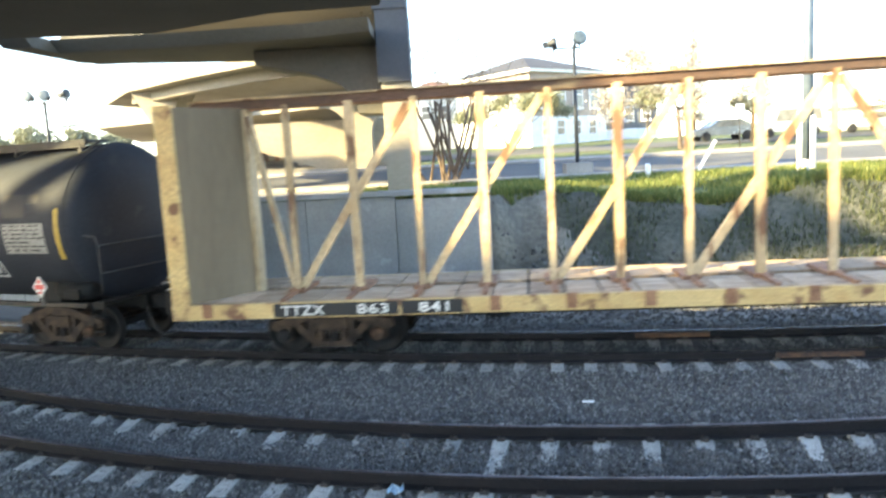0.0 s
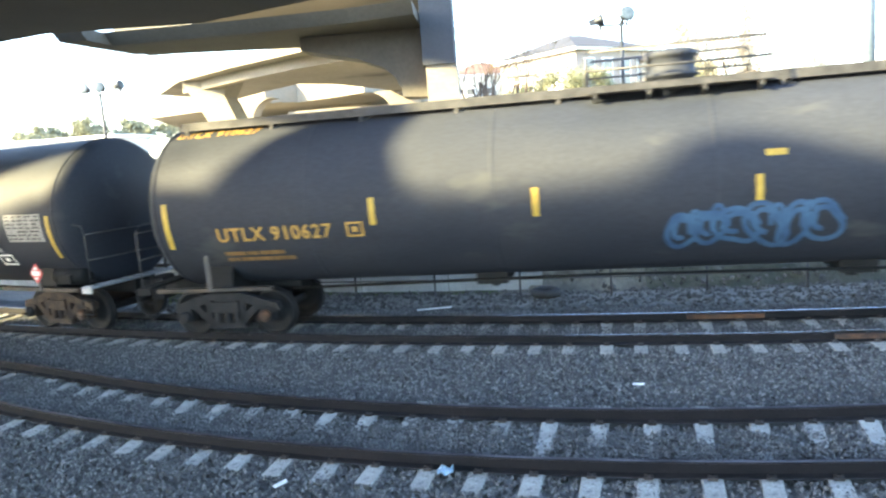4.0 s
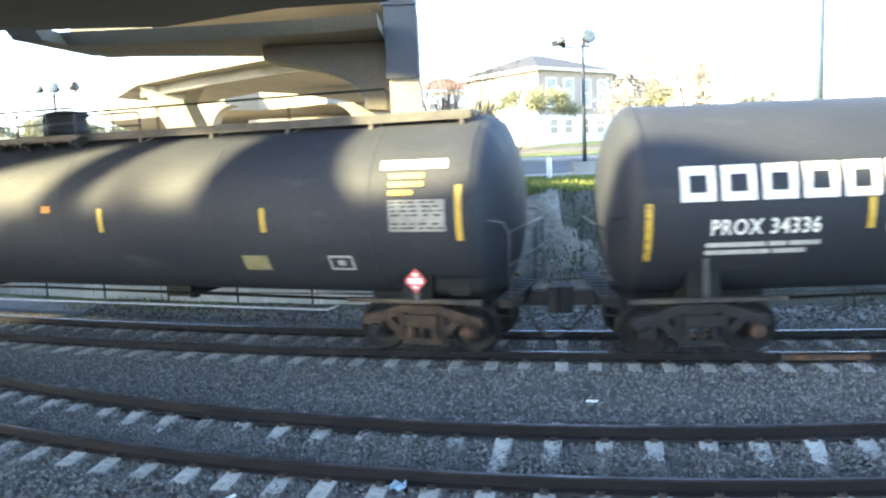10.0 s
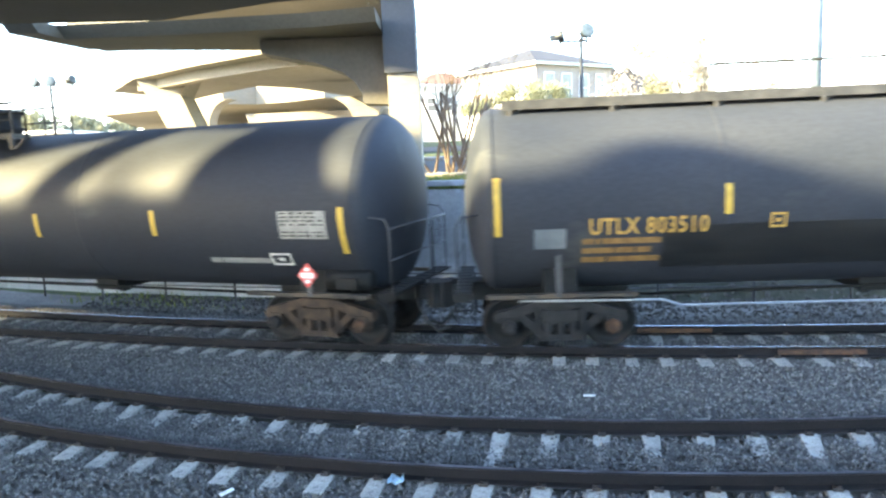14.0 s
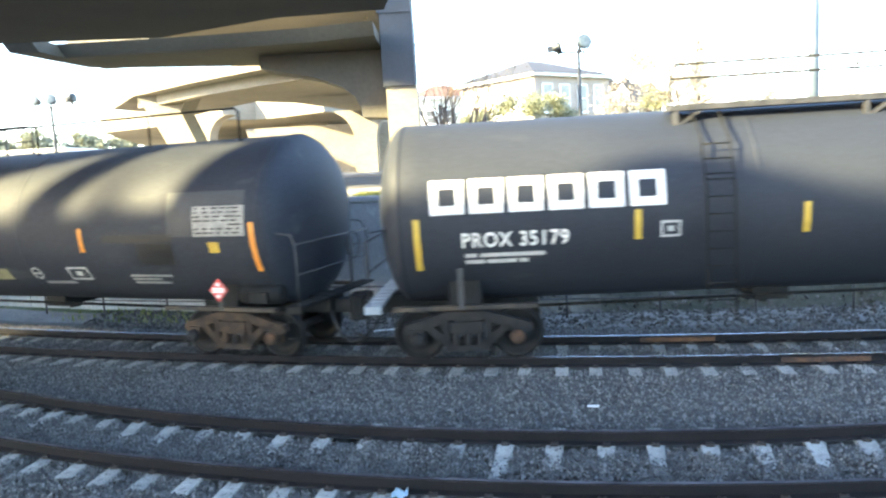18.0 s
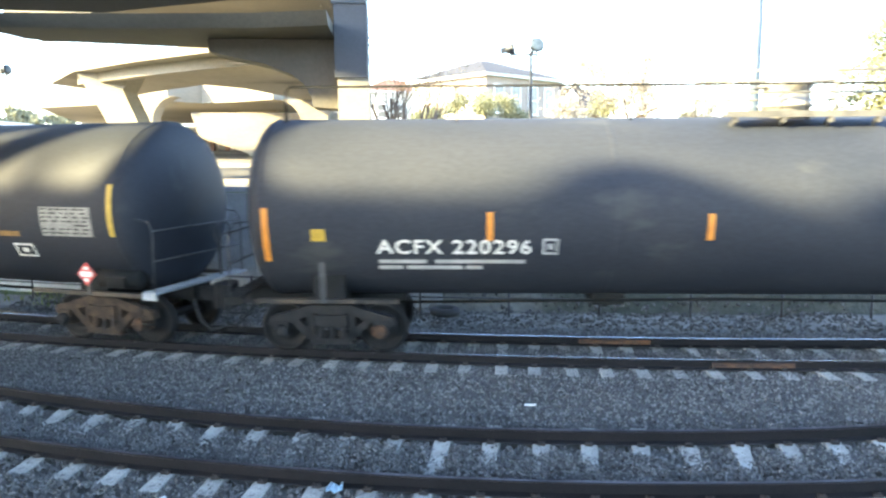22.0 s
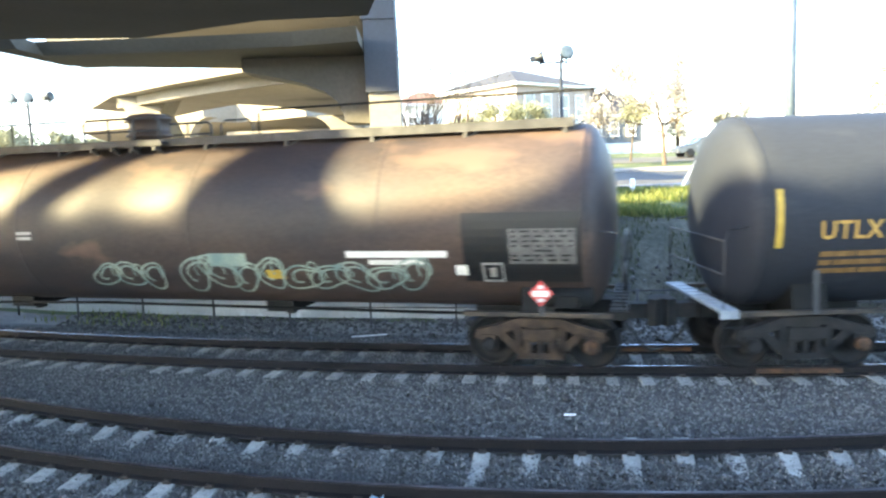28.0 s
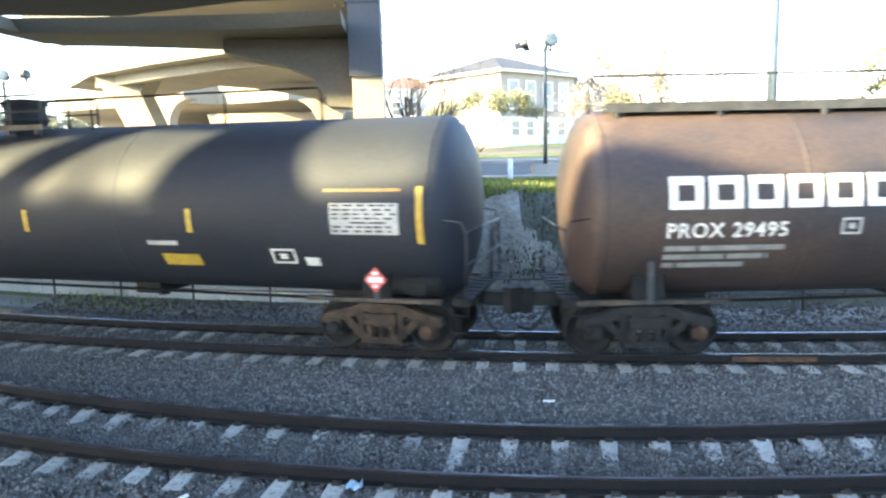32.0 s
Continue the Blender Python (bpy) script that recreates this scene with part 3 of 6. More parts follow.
def side_frame_mesh(mat):
    """A cast three-piece truck's side frame: arched top, sloping struts, pedestal ends, springs."""
    bm = bmesh.new()
    y0, y1 = -0.09, 0.09

    def put(a, b, d):
        return (a, d, b)
    prism(bm, [(-1.16, 0.56), (-1.12, 0.7), (-0.85, 0.76), (-0.35, 0.92), (0.35, 0.92), (0.85, 0.76), (1.12, 0.7), (1.16, 0.56), (1.0, 0.5), (0.7, 0.62), (0.3, 0.77), (-0.3, 0.77), (-0.7, 0.62), (-1.0, 0.5)], y0, y1, put)
    for s in (-1, 1):
        prism(bm, [(s * 0.78, 0.64), (s * 0.62, 0.68), (s * 0.2, 0.3), (s * 0.34, 0.22)], y0, y1, put)
        prism(bm, [(s * 0.44, 0.8), (s * 0.32, 0.8), (s * 0.32, 0.32), (s * 0.44, 0.32)], y0, y1, put)
        quad_box(bm, s * 0.889 - 0.13, s * 0.889 + 0.13, -0.13, 0.1, 0.34, 0.62)
        lathe(bm, [(-0.2, 0.06), (-0.19, 0.11), (-0.13, 0.125), (-0.1, 0.125)], "y", 14, (s * 0.889, 0, 0.457))
    prism(bm, [(-0.42, 0.2), (0.42, 0.2), (0.34, 0.31), (-0.34, 0.31)], y0, y1, put)
    for k in (-0.22, 0.0, 0.22):
        lathe(bm, [(0.31, 0.085), (0.36, 0.07), (0.41, 0.085), (0.46, 0.07), (0.51, 0.085), (0.55, 0.07)], "z", 10, (k, -0.02, 0))
    quad_box(bm, -0.3, 0.3, -0.13, 0.12, 0.55, 0.74)
    return mesh_of("side_frame", bm, mat)


def wheel_mesh():
    bm = bmesh.new()
    lathe(bm, [(-0.07, 0.12), (-0.07, 0.19), (-0.02, 0.24), (-0.02, 0.37), (-0.065, 0.39), (-0.065, 0.45), (-0.055, WHEEL_R), (0.045, WHEEL_R), (0.05, 0.485), (0.075, 0.485), (0.08, 0.39), (0.03, 0.37), (0.03, 0.24), (0.09, 0.19), (0.09, 0.12)], "y", 28)
    for k in range(3):
        a = 2 * math.pi * k / 3
        quad_box(bm, -0.03, 0.03, -0.085, -0.068, 0.13, 0.18, Matrix.Rotation(a, 4, "Y"))
    return mesh_of("wheel", bm, M_WHEEL)


def axle_mesh():
    bm = bmesh.new()
    lathe(bm, [(-1.02, 0.07), (-0.85, 0.08), (-0.8, 0.1), (-0.6, 0.085), (0.6, 0.085), (0.8, 0.1), (0.85, 0.08), (1.02, 0.07)], "y", 14)
    return mesh_of("wheelset", bm, M_WHEEL)


FRAMES = {m.name: side_frame_mesh(m) for m in (M_TRUCK, M_TRUCK_RUST)}
WHEEL, AXLE = wheel_mesh(), axle_mesh()


def cap_mesh(mat):
    """The domed end cap of an axle bearing, with three bolts."""
    bm = bmesh.new()
    lathe(bm, [(-0.245, 0.03), (-0.24, 0.085), (-0.225, 0.115), (-0.2, 0.122), (-0.15, 0.122)], "y", 14)
    for k in range(3):
        q = 2 * math.pi * k / 3
        quad_box(bm, -0.02, 0.02, -0.262, -0.236, 0.045, 0.085, Matrix.Rotation(q, 4, "Y"))
    return mesh_of("bearing_cap", bm, mat)


CAPS = [cap_mesh(m) for m in (M_ORANGERUST, M_TRUCK)]


def add_trucks(car, xs, kinds):
    for cx, kind in zip(xs, kinds):
        for y in (-1.02, 1.02):
            piece("side_frame", FRAMES[kind.name], car, pose(cx, y, 0, 0, 0, 0 if y < 0 else 180))
        bm = bmesh.new()
        quad_box(bm, cx - 0.24, cx + 0.24, -1.1, 1.1, 0.5, 0.82)
        lathe(bm, [(0.8, 0.35), (0.96, 0.35), (0.96, 0.22), (1.06, 0.2)], "z", 16, (cx, 0, 0))
        for s in (-1, 1):
            quad_box(bm, cx + s * 0.36 - 0.03, cx + s * 0.36 + 0.03, -0.9, 0.9, 0.36, 0.5)
        part("truck_bolster", bm, kind, car)
        for s in (-0.889, 0.889):
            ax = piece("wheelset", AXLE, car, pose(cx + s, 0, WHEEL_R))
            for y in (-0.7525, 0.7525):
                piece("wheel", WHEEL, ax, pose(0, y, 0, 0, 0, 0 if y < 0 else 180))
            RIGS.append((ax, cx + s))
            piece("bearing_cap", CAPS[0 if (s > 0) == (kind is M_TRUCK_RUST or cx < 0) else 1], car, pose(cx + s, -1.02, WHEEL_R))


def coupler(bm, x, d):
    """Knuckle coupler and draft gear towards d."""
    quad_box(bm, min(x, x + d * 0.52), max(x, x + d * 0.52), -0.13, 0.13, 0.76, 1.02)
    prism(bm, [(x + d * 0.5, -0.2), (x + d * 0.66, -0.27), (x + d * 0.78, -0.08), (x + d * 0.7, 0.03), (x + d * 0.78, 0.24), (x + d * 0.6, 0.31), (x + d * 0.5, 0.2)], 0.64, 1.12, lambda a, b, c: (a, b, c))


def hose(bm, x, d, y):
    tube(bm, [(x, y, 0.8), (x + d * 0.12, y - 0.12, 0.62), (x + d * 0.26, y - 0.16, 0.4), (x + d * 0.45, y - 0.14, 0.24), (x + d * 0.66, y - 0.06, 0.3)], 0.034, 7)


def bubble(cx, cz, w, h, lean, p2, p3, turns, f, shrink):
    """A point on a wobbling sprayed curl that winds inwards."""
    q = 2 * math.pi * turns * f
    r = (1 - shrink * max(0, f - 0.45) / 0.55) * (1 + 0.16 * math.sin(2 * q + p2) + 0.08 * math.sin(3 * q + p3))
    z = h * r * math.sin(q)
    return cx + w * r * math.cos(q) + lean * z, cz + z


def spray(bm, skin, wide, path):
    """A strip of paint along a path on the curved shell."""
    prev = None
    for i, (x, z) in enumerate(path):
        (xa, za), (xb, zb) = path[max(0, i - 1)], path[min(len(path) - 1, i + 1)]
        n = math.hypot(xb - xa, zb - za) or 1
        ux, uz = -(zb - za) / n * wide, (xb - xa) / n * wide
        cur = (bm.verts.new(skin(x - ux, z - uz, 0.013)), bm.verts.new(skin(x + ux, z + uz, 0.013)))
        if prev:
            bm.faces.new((prev[0], cur[0], cur[1], prev[1]))
        prev = cur


def tank_car(spec):
    """A tank car with its shell, trucks, end platforms, ladders, dome and markings."""
    half = (spec["right"] - spec["left"]) / 2
    car = thing("tank_car", spec["label"], "tank car", group="cars of the freight train")
    paint, r, zc = spec["paint"], TANK_R, TANK_Z
    hd = 0.52
    bm = bmesh.new()
    cap = [(hd * math.sin(math.radians(a)), r * math.cos(math.radians(a))) for a in (0, 12, 24, 36, 48, 58, 67, 75, 82, 87)]
    prof = [(-half + hd - s, q) for s, q in reversed(cap)] + [(x, r) for x in np.linspace(-half + hd + 0.4, half - hd - 0.4, 9)] + [(half - hd + s, q) for s, q in cap]
    lathe(bm, prof, "x", 56, (0, TANK_Y, zc))
    shell = part("tank_shell", bm, paint, car)
    for x in spec["seams"]:
        bm = bmesh.new()
        lathe(bm, [(x - 0.03, r + 0.0006), (x - 0.012, r + 0.0032), (x + 0.012, r + 0.0032), (x + 0.03, r + 0.0006)], "x", 56, (0, TANK_Y, zc))
        part("weld_band", bm, paint, shell)
    for s in (-1, 1):
        bm = bmesh.new()
        lathe(bm, [(s * (half - hd) - 0.02, r + 0.001), (s * (half - hd) - 0.015, r + 0.012), (s * (half - hd) + 0.015, r + 0.012), (s * (half - hd) + 0.02, r - 0.01)], "x", 56, (0, TANK_Y, zc))
        part("head_seam", bm, paint, shell)
    tx = half - spec["inset"]
    for s in (-1, 1):
        e = s * half
        bm = bmesh.new()
        quad_box(bm, min(s * (tx - 1.3), s * (half + 0.1)), max(s * (tx - 1.3), s * (half + 0.1)), -0.28, 0.28, 0.78, 1.12)
        part("draft_sill", bm, M_FRAME, car)
        bm = bmesh.new()
        prism(bm, [(-1.2, 0.98), (-1.25, 1.05), (-1.15, 1.5), (-0.9, 1.3), (-0.45, 1.1), (0, 1.0), (0.45, 1.1), (0.9, 1.3), (1.15, 1.5), (1.25, 1.05), (1.2, 0.98), (0.5, 0.86), (-0.5, 0.86)], s * tx - 0.28, s * tx + 0.28, lambda a, b, c: (c, a, b))
        part("saddle", bm, M_FRAME, car)
        for y in (-1.44, 1.44):
            bm = bmesh.new()
            quad_box(bm, s * tx - 1.25, s * tx + 1.25, y - 0.06, y + 0.06, 1.03, 1.1)
            part("side_sill", bm, M_SILL, car)
        bm = bmesh.new()
        a, b = sorted((e - s * 0.1, e + s * 0.2))
        quad_box(bm, a, b, -1.45, 1.45, 1.1, 1.14)
        quad_box(bm, a, b, -1.48, -1.45, 1.0, 1.14)
        for k in range(9):
            quad_box(bm, a + 0.015, b - 0.015, -1.4 + k * 0.33, -1.37 + k * 0.33, 1.14, 1.155)
        part("end_platform", bm, M_PLATE if spec["platform"] in (s, 2) else M_FRAME, car)
        bm = bmesh.new()
        xr = e + s * 0.12
        for y in (-1.4, 1.4):
            tube(bm, [(xr, y, 1.1), (xr, y, 2.25), (xr - s * 0.1, y * 0.98, 2.42), (xr - s * 0.75, y * 0.97, 2.5)], 0.015, 6)
        tube(bm, [(xr, -1.4, 2.25), (xr, 1.4, 2.25)], 0.017, 6)
        tube(bm, [(xr, -1.4, 1.7), (xr, 1.4, 1.7)], 0.017, 6)
        part("end_handrail", bm, M_GALV, car)
        bm = bmesh.new()
        coupler(bm, e, s)
        part("coupler", bm, M_TRUCK, car)
        bm = bmesh.new()
        hose(bm, e + s * 0.1, s, -0.25 * s)
        part("brake_hose", bm, M_TYRE, car)
        bm = bmesh.new()
        for z in (0.55, 0.85):
            tube(bm, [(e - s * 0.15, -1.46, z), (e + s * 0.15, -1.46, z)], 0.016, 6)
        for xx in (e - s * 0.15, e + s * 0.15):
            tube(bm, [(xx, -1.46, 0.53), (xx, -1.46, 1.12)], 0.016, 6)
        part("sill_step", bm, M_FRAME, car)
    # brake wheel and air reservoir on the leading end
    bm = bmesh.new()
    e = half
    pts = [(e + 0.2, 0.62 + 0.27 * math.cos(q), 2.0 + 0.27 * math.sin(q)) for q in (2 * math.pi * k / 16 for k in range(17))]
    tube(bm, pts, 0.016, 6, False)
    for k in range(3):
        q = 2 * math.pi * k / 3
        tube(bm, [(e + 0.2, 0.62, 2.0), (e + 0.2, 0.62 + 0.27 * math.cos(q), 2.0 + 0.27 * math.sin(q))], 0.012, 5)
    tube(bm, [(e + 0.12, 0.62, 1.12), (e + 0.12, 0.62, 2.1)], 0.03, 6)
    part("brake_wheel", bm, M_GALV, car)
    bm = bmesh.new()
    lathe(bm, [(half - 1.3, 0.1), (half - 1.27, 0.19), (half - 0.4, 0.19), (half - 0.37, 0.1)], "x", 18, (0, -1.1, 1.3))
    part("air_reservoir", bm, M_FRAME, car)
    bm = bmesh.new()
    quad_box(bm, half - 1.0, half - 0.6, -1.35, -1.1, 1.16, 1.36)
    part("brake_valve", bm, M_FRAME, car)
    for x in (-3.3, 3.1):
        bm = bmesh.new()
        quad_box(bm, x - 0.3, x + 0.3, -0.5, 0.5, 0.82, 1.14)
        quad_box(bm, x - 0.07, x + 0.07, -0.1, 0.1, 0.7, 0.9)
        part("outlet_valve", bm, M_FRAME, car)
    bm = bmesh.new()
    tube(bm, [(-tx + 1.2, -0.5, 0.86), (-1, -0.55, 0.95), (tx - 1.2, -0.5, 0.86)], 0.03, 6)
    part("brake_pipe", bm, M_FRAME, car)
    if "pipe" in spec:
        bm = bmesh.new()
        tube(bm, [(-half + 0.9, -1.42, 0.98), (-half + 3.3, -1.42, 0.95), (-half + 3.6, -1.3, 0.82), (half - 3.4, -1.3, 0.82), (half - 3.1, -1.42, 0.95)], 0.022, 6)
        part("side_pipe", bm, M_PLATE, car, "thin bare steel pipe under the tank")
    # dome, its platform and rails
    dx = spec["dome"]
    bm = bmesh.new()
    top = zc + r
    lathe(bm, [(top - 0.15, 0.42), (top + 0.16, 0.42), (top + 0.17, 0.48), (top + 0.22, 0.48), (top + 0.23, 0.42), (top + 0.5, 0.42), (top + 0.52, 0.47), (top + 0.6, 0.46), (top + 0.64, 0.36), (top + 0.67, 0.15)], "z", 28, (dx, 0, 0))
    dome = part("dome", bm, spec.get("domepaint", paint), car)
    bm = bmesh.new()
    tube(bm, [(dx - 0.45, -0.2, top + 0.5), (dx - 0.58, 0, top + 0.53), (dx - 0.45, 0.2, top + 0.5)], 0.03, 6)
    part("dome_hinge", bm, M_GALV, dome)
    pw, px = spec["plat"]
    for y in (-1, 1):
        bm = bmesh.new()
        quad_box(bm, dx - px, dx + px, min(y * 0.55, y * pw), max(y * 0.55, y * pw), top - 0.02, top + 0.02)
        for k in range(4):
            x = dx - px + 0.15 + k * (2 * px - 0.3) / 3
            bar(bm, (x, y * pw, top), (x, y * (pw - 0.3), top - 0.3), 0.06, 0.06)
            quad_box(bm, x - 0.03, x + 0.03, y * pw - 0.03, y * pw + 0.03, top - 0.14, top)
        quad_box(bm, dx - px - 0.04, dx + px + 0.04, min(y * pw, y * (pw + 0.04)), max(y * pw, y * (pw + 0.04)), top - 0.05, top + 0.06)
        part("dome_platform", bm, spec.get("steel", M_GALV), car)
        bm = bmesh.new()
        a, b, c = dx - px, dx + px, y * pw
        hgt = spec["rail"]
        tube(bm, [(a, c, top), (a, c, top + hgt - 0.08), (a + 0.08, c, top + hgt), (b - 0.08, c, top + hgt), (b, c, top + hgt - 0.08), (b, c, top)], 0.028, 6)
        tube(bm, [(a, c, top + hgt * 0.5), (b, c, top + hgt * 0.5)], 0.022, 6)
        for q in (0.333, 0.667):
            x = a + (b - a) * q
            tube(bm, [(x, c, top - 0.02), (x, c, top + hgt)], 0.026, 6)
        part("dome_railing", bm, spec.get("steel", M_GALV), car)
    if spec["walkway"]:
        wy = -0.36
        bm = bmesh.new()
        quad_box(bm, -half + 0.7, half - 0.7, wy - 0.3, wy + 0.3, top + 0.03, top + 0.08)
        quad_box(bm, -half + 0.7, half - 0.7, wy - 0.32, wy - 0.28, top - 0.07, top + 0.09)
        part("running_board", bm, M_GALV, car)
        n = int((2 * half - 1.6) / 1.75)
        for k in range(n + 1):
            x = -half + 0.85 + k * (2 * half - 1.7) / n
            bm = bmesh.new()
            quad_box(bm, x - 0.035, x + 0.035, wy - 0.33, wy - 0.27, top - 0.24, top + 0.03)
            bar(bm, (x, wy - 0.3, top - 0.2), (x + 0.3, wy - 0.1, top + 0.02), 0.04, 0.04)
            part("walkway_bracket", bm, M_GALV, car)
        for s in spec.get("hoops", ()):
            bm = bmesh.new()
            tube(bm, [(s - 0.35, wy - 0.3, top), (s - 0.35, wy - 0.3, top + 0.3), (s - 0.25, wy - 0.3, top + 0.38), (s + 0.25, wy - 0.3, top + 0.38), (s + 0.35, wy - 0.3, top + 0.3), (s + 0.35, wy - 0.3, top)], 0.022, 6)
            part("grab_rail", bm, M_GALV, car)
    for span in spec.get("handrail", ()):
        a, b = span
        bm = bmesh.new()
        hgt = 0.74 if "board" in spec else 0.55
        tube(bm, [(a, -0.55, top - 0.08), (a, -0.55, top + hgt - 0.08), (a + 0.08, -0.55, top + hgt), (b - 0.08, -0.55, top + hgt), (b, -0.55, top + hgt - 0.08), (b, -0.55, top - 0.08)], 0.024, 6)
        if "board" in spec:
            tube(bm, [(a, -0.55, top + 0.5), (b, -0.55, top + 0.5)], 0.022, 6)
        k = a + 3.1
        while k < b - 0.5:
            tube(bm, [(k, -0.55, top - 0.08), (k, -0.55, top + hgt)], 0.02, 6)
            k += 3.1
        part("top_handrail", bm, M_FRAME, car)
    if "board" in spec:
        a, b = spec["board"]
        bm = bmesh.new()
        quad_box(bm, a, b, -0.92, -0.46, top - 0.06, top + 0.03)
        for k in range(int((b - a) / 0.1)):
            quad_box(bm, a + 0.1 * k + 0.03, a + 0.1 * k + 0.06, -0.9, -0.48, top + 0.031, top + 0.045)
        part("side_walkway", bm, M_GALV, car)
        n = max(2, round((b - a) / 2.6))
        for k in range(n + 1):
            x = a + 0.1 + k * (b - a - 0.2) / n
            bm = bmesh.new()
            quad_box(bm, x - 0.04, x + 0.04, -0.9, -0.83, top - 0.36, top + 0.02)
            bar(bm, (x + 0.03, -0.86, top - 0.33), (x + 0.42, -0.86, top - 0.07), 0.05, 0.05)
            part("walkway_bracket", bm, M_GALV, car)
    for x in spec["ladders"]:
        bm = bmesh.new()
        rows = [1.1 + 0.28 * k for k in range(8)]
        for s in (-0.22, 0.22):
            tube(bm, [(x + s, -r - 0.1, 0.75), (x + s, -r - 0.1, 2.9), (x + s, -r + 0.22, 3.7), (x + s, -0.75, top - 0.02)], 0.02, 6)
        for z in rows:
            tube(bm, [(x - 0.22, -r - 0.1, z), (x + 0.22, -r - 0.1, z)], 0.014, 5)
        for q in (0.3, 0.6, 0.9):
            y, z = -r - 0.1 + 0.32 * q, 2.9 + 0.8 * q
            tube(bm, [(x - 0.22, y, z), (x + 0.22, y, z)], 0.014, 5)
        part("ladder", bm, M_FRAME, car)
    # markings
    for x, z0, z1 in spec["stripes"]:
        bm = bmesh.new()
        decal(bm, x - 0.055, x + 0.055, z0, z1, 0.006, 0.006)
        part("reflector_stripe", bm, spec["stripe"], car)
    for name, mat, x0, x1, z0, z1 in spec["plates"]:
        bm = bmesh.new()
        decal(bm, x0, x1, z0, z1, 0.003 if "patch" in name else 0.006)
        part(name, bm, mat, car)
    for i, (mat, x0, x1, z0, z1, rows, gaps) in enumerate(spec["prints"]):
        bm = bmesh.new()
        if rows == 8:
            decal(bm, x0, x1, z0, z1, 0.008)
            panel = part("data_panel", bm, mat, car, "pale panel of small print")
            rnd, bm = random.Random(i + int(half * 1000)), bmesh.new()
            for k in range(7):
                z = z1 - (k + 0.75) * (z1 - z0) / 7.4
                x = x0 + 0.05
                while x < x1 - 0.1:
                    w = rnd.uniform(0.06, 0.16) if k != 4 else 0.3
                    if k != 4 or rnd.random() < 0.4:
                        decal(bm, x, min(x + w, x1 - 0.04), z, z + 0.4 * (z1 - z0) / 7.4, 0.016)
                    x += w + rnd.uniform(0.03, 0.12)
            tagged(part("small_markings", bm, M_PATCH, panel), kind="stuff")
            continue
        fine_print(bm, x0, x1, z0, z1, rows, gaps, i + int(half * 1000), 0.014)
        tagged(part("small_markings", bm, mat, car), kind="stuff")
    for mat, x0, x1, z0, z1 in spec["boxes"]:
        bm = bmesh.new()
        t = 0.035
        decal(bm, x0, x1, z1 - t, z1, 0.014)
        decal(bm, x0, x1, z0, z0 + t, 0.014)
        decal(bm, x0, x0 + t, z0 + t, z1 - t, 0.014)
        decal(bm, x1 - t, x1, z0 + t, z1 - t, 0.014)
        decal(bm, x0 + (x1 - x0) * 0.35, x1 - (x1 - x0) * 0.35, z0 + 0.09, z1 - 0.09, 0.014)
        part("stencil_frame", bm, mat, car)
    if "disc" in spec:
        bm = bmesh.new()
        x, z = spec["disc"]
        ring = [(x + 0.12 * math.cos(q / 8), z + 0.12 * math.sin(q / 8)) for q in range(52)]
        spray(bm, skin, 0.018, ring)
        spray(bm, skin, 0.018, [(x - 0.1, z), (x, z), (x + 0.1, z)])
        part("round_stencil", bm, M_GREYLET, car)
    for txt, mat, x0, x1, z0, z1 in spec["texts"]:
        lettering("letter", txt, x0, x1, z0, z1, mat, car)
    if "mark" in spec:
        x0, x1, z0, z1 = spec["mark"]
        for k in range(6):
            bm = bmesh.new()
            w = (x1 - x0) / 6
            mark_block(bm, x0 + k * w + 0.04, x0 + (k + 1) * w - 0.05, z0, z1)
            part("mark_block", bm, M_WHITE, car, "white hollow block of a maker's mark")
    # hazard placards on brackets by both trucks
    for x, red in ((tx + 0.1, True), (-tx - 0.05, False)):
        bm = bmesh.new()
        quad_box(bm, x - 0.05, x + 0.05, -1.52, -1.5, 1.05, 1.75 if not red else 1.3)
        post = part("placard_bracket", bm, M_GALV, car)
        if red:
            bm = bmesh.new()
            prism(bm, [(x, 1.22), (x + 0.2, 1.44), (x, 1.66), (x - 0.2, 1.44)], -1.56, -1.54, lambda a, b, c: (a, c, b))
            part("placard", bm, M_RED if spec["red"] else M_WHITE, post)
            bm = bmesh.new()
            quad_box(bm, x - 0.13, x + 0.13, -1.567, -1.562, 1.39, 1.49)
            for z in (1.33, 1.55):
                quad_box(bm, x - 0.05, x + 0.05, -1.567, -1.562, z - 0.03, z + 0.03)
            part("placard_print", bm, M_WHITE if spec["red"] else M_RED, post)
